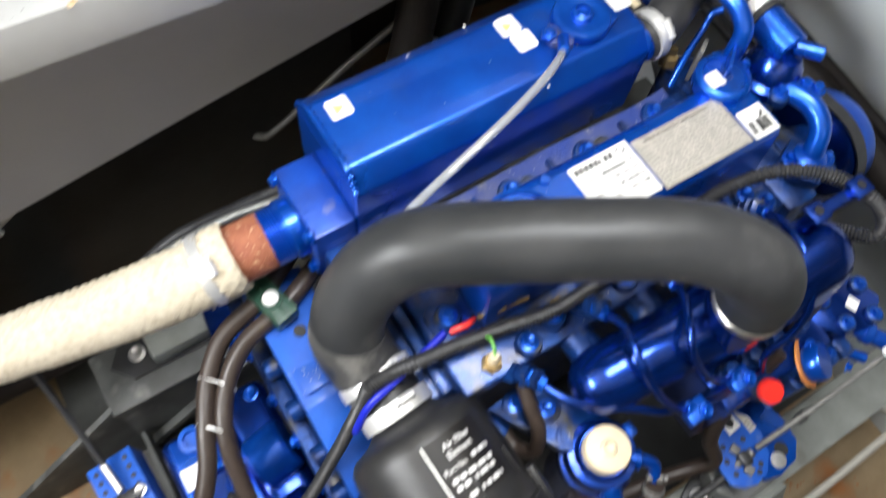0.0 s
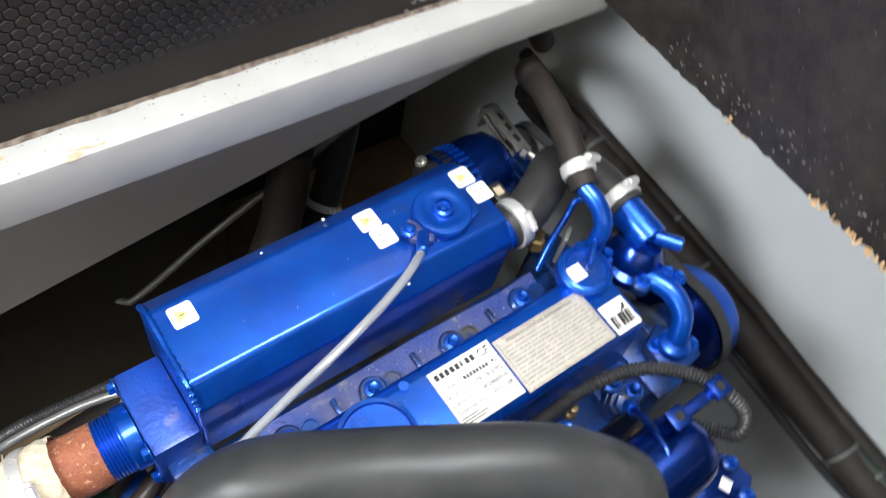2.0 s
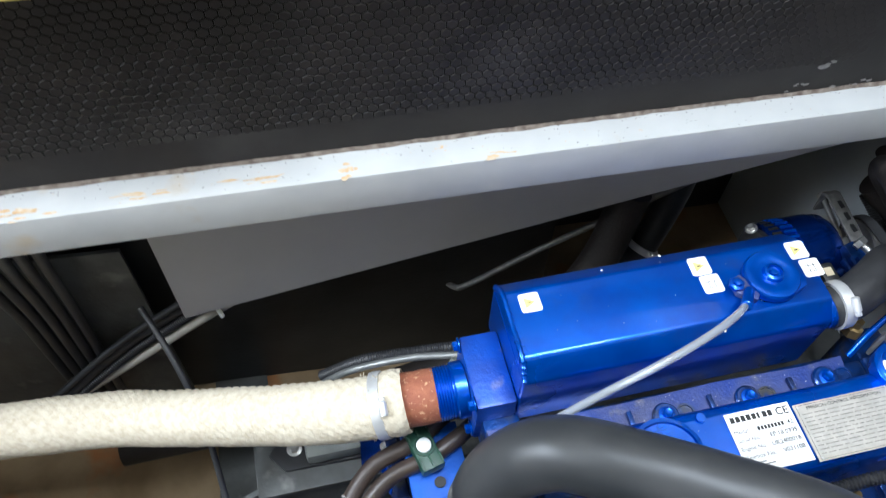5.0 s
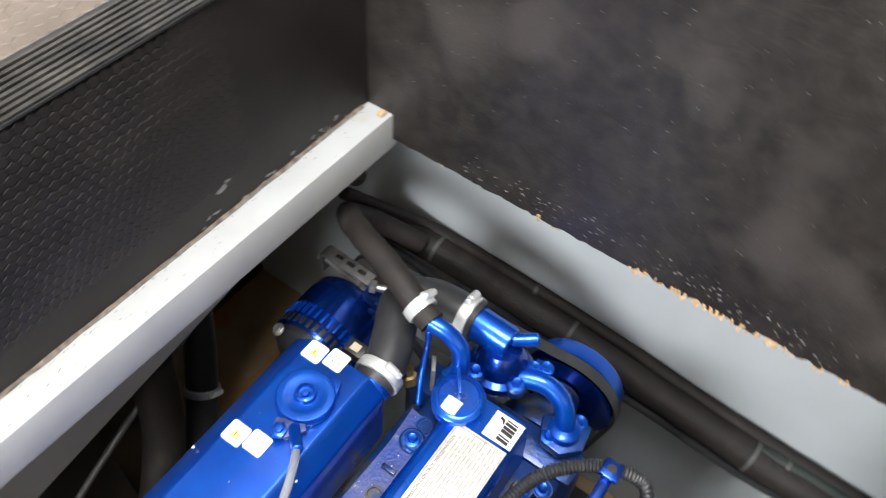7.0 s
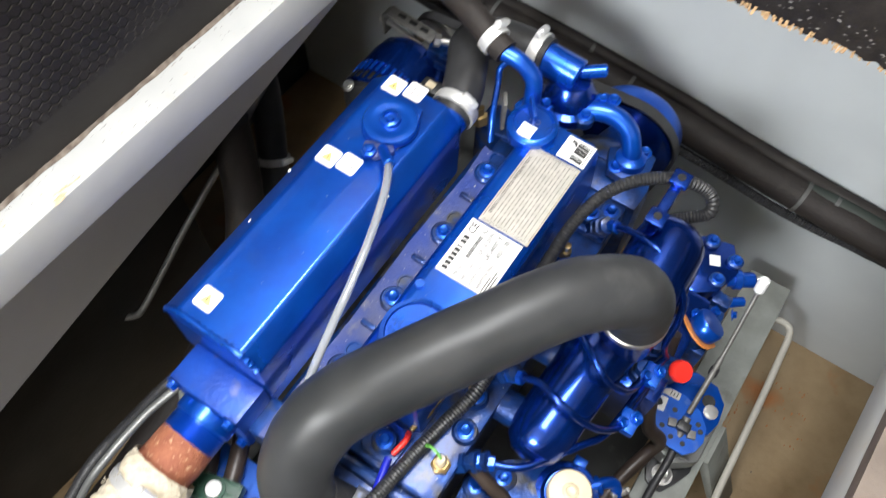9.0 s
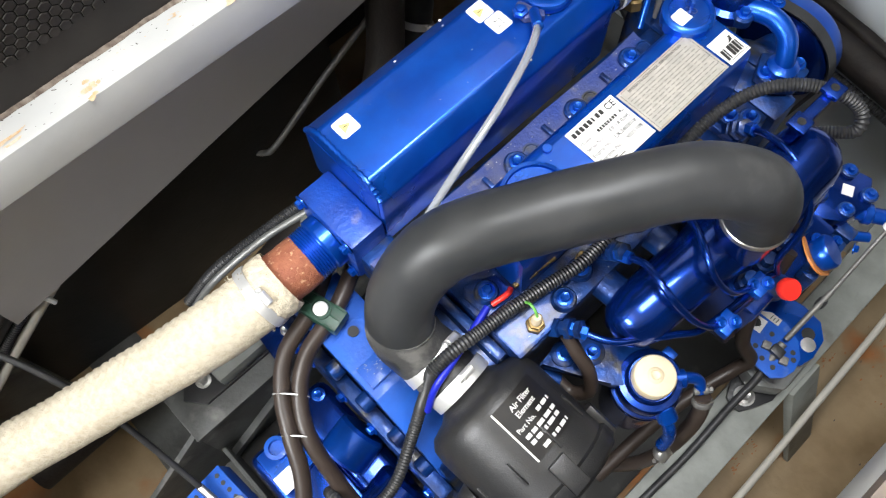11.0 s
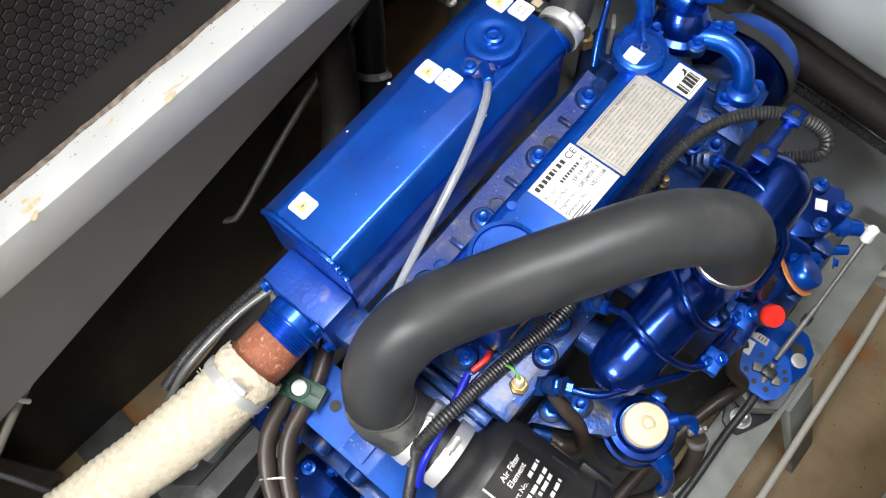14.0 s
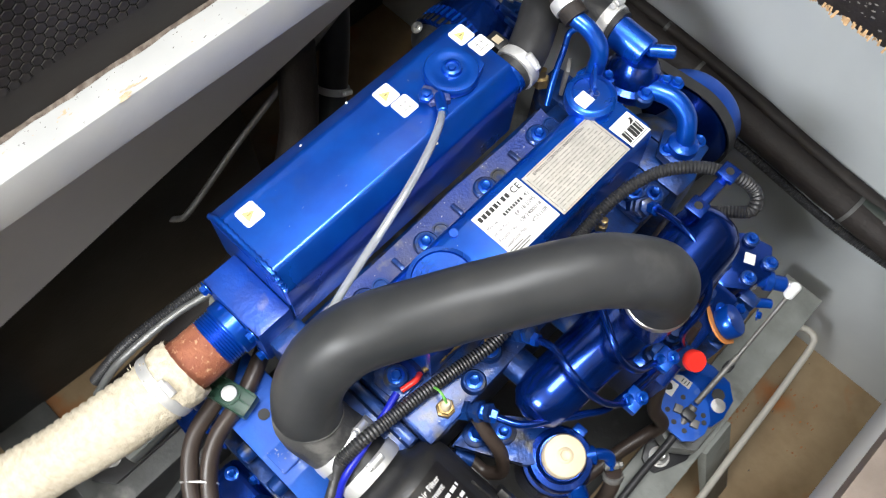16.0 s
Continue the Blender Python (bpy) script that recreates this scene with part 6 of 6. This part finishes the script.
part("hose_body", tube(B(), [(0.36, 0.40, 0.10), (0.33, 0.36, 0.0), (0.27, 0.315, -0.10), (0.215, 0.285, -0.18), (0.20, 0.27, -0.30)], 0.021, 18), RUBBER, hose2)
clamp_band(hose2, (0.285, 0.325, -0.078), (-0.6, -0.4, -0.9), 0.0222, 0.010, (0.2, -1, 0.4))
single("thin_drain_hose", tube(B(), [(0.34, 0.330, 0.070), (0.225, 0.334, 0.002), (0.128, 0.340, -0.060), (0.033, 0.348, -0.133), (0.012, 0.358, -0.149), (-0.002, 0.385, -0.160)], 0.0048, 10), DULL_STEEL, "thin grey drain hose behind the engine", "hose")
single("corner_hose", tube(B(), [(0.22, 0.275, 0.215), (0.32, 0.27, 0.225), (0.42, 0.265, 0.235), (0.50, 0.262, 0.215), (0.545, 0.262, 0.16)], 0.0145, 16), FOAM, "brown-black hose under the deck beam", "hose")
single("corner_hose_clip", lathe(B(), [(0.0152, -0.006), (0.0170, -0.006), (0.0170, 0.006), (0.0152, 0.006)], towards((0.315, 0.271, 0.2245), (1, 0, 0.1)), 22), STEEL, "steel clip round the hose under the beam", "clip")
for k in range(5):
    single("hanging_cable", tube(B(), [(-0.455 - 0.018 * k, 0.290, 0.28), (-0.470 - 0.018 * k, 0.31, 0.15), (-0.485 - 0.016 * k, 0.335, 0.0), (-0.495 - 0.015 * k, 0.345, -0.12), (-0.505 - 0.013 * k, 0.350, -0.28)], 0.0066, 10), RUBBER, "black cable hanging below the side deck", "cable", group="hanging cables")
single("bilge_cable", tube(B(), [(-0.70, 0.13, -0.33), (-0.551, 0.099, -0.32), (-0.493, 0.058, -0.31), (-0.448, -0.005, -0.30), (-0.42, -0.10, -0.30), (-0.40, -0.2, -0.32)], 0.0105, 14), RUBBER, "thick black cable over the bilge floor", "cable")

# yellow case on the step above
case = thing("yellow_case", (-0.42, 0.30, 0.5465), "bright yellow plastic tool case lying on the step", "case", ONE)
part("body", box(B(), (-0.70, 0.165, 0.5585), (-0.202, 0.50, 0.66), 0.004), YELLOW, case)
part("end_frame", box(B(), (-0.2018, 0.162, 0.557), (-0.177, 0.50, 0.666), 0.004), YELLOW, case)
part("foot", box(B(), (-0.66, 0.275, 0.5468), (-0.24, 0.48, 0.5585), 0.002), YELLOW, case)

# grime and paint wear on the engine
WEAR = material("bare_paint_wear", (0.45, 0.45, 0.46), 0.6, 0.0, (0.6, 0.58, 0.55), 300, 0.7)
rngw = random.Random(21)
for nm, n, u, v, z, size in (("ledge_wear", 60, (-0.118, -0.066), (-0.045, -0.018), 0.0347, 0.0012), ("flange_wear", 70, (-0.03, 0.34), (-0.002, 0.024), 0.1242, 0.0013), ("cover_specks", 26, (-0.02, 0.15), (-0.080, -0.026), 0.1868, 0.0008), ("head_wear", 50, (-0.03, 0.36), (-0.136, -0.102), 0.1123, 0.0014)):
    part(nm, scuffs(Matrix.Translation((0, 0, z)), n, u, v, rngw, size), WEAR, engine, "pale specks of wear")["kind"] = "stuff"
tank_top = Matrix.Translation((0, 0, 0.2087))
part("tank_specks", scuffs(tank_top, 22, (0.0, 0.30), (0.064, 0.126), rngw, 0.0009), WEAR, engine, "pale specks on the tank")["kind"] = "stuff"
floor_face = Matrix.Translation((0, 0, FLOOR + 0.0004))
grit = single("floor_grit", scuffs(floor_face, 420, (-0.8, 0.6), (-0.75, 0.14), rngw, 0.0022), DIRT, "dark grit and flakes on the bilge floor", "grit", kind="stuff")

FLOOR_RUST = material("flaking_orange_rust", (0.36, 0.15, 0.055), 0.85, 0.0, (0.24, 0.09, 0.03), 120, 0.9, 0.5, 260)
for k, (rx, ry, rw, rh, rn) in enumerate(((-0.45, 0.115, 0.055, 0.035, 26), (0.24, -0.40, 0.03, 0.02, 22), (0.43, -0.40, 0.05, 0.015, 26), (0.10, -0.44, 0.06, 0.03, 24), (-0.36, -0.35, 0.06, 0.04, 20), (0.50, -0.47, 0.05, 0.05, 22), (0.08, 0.40, 0.10, 0.02, 26))):
    single("rust_spots", scuffs(floor_face, rn * 2, (rx - rw, rx + rw), (ry - rh, ry + rh), rngw, 0.0036), FLOOR_RUST, "patch of flaking orange rust on the bilge floor", "rust", kind="stuff")
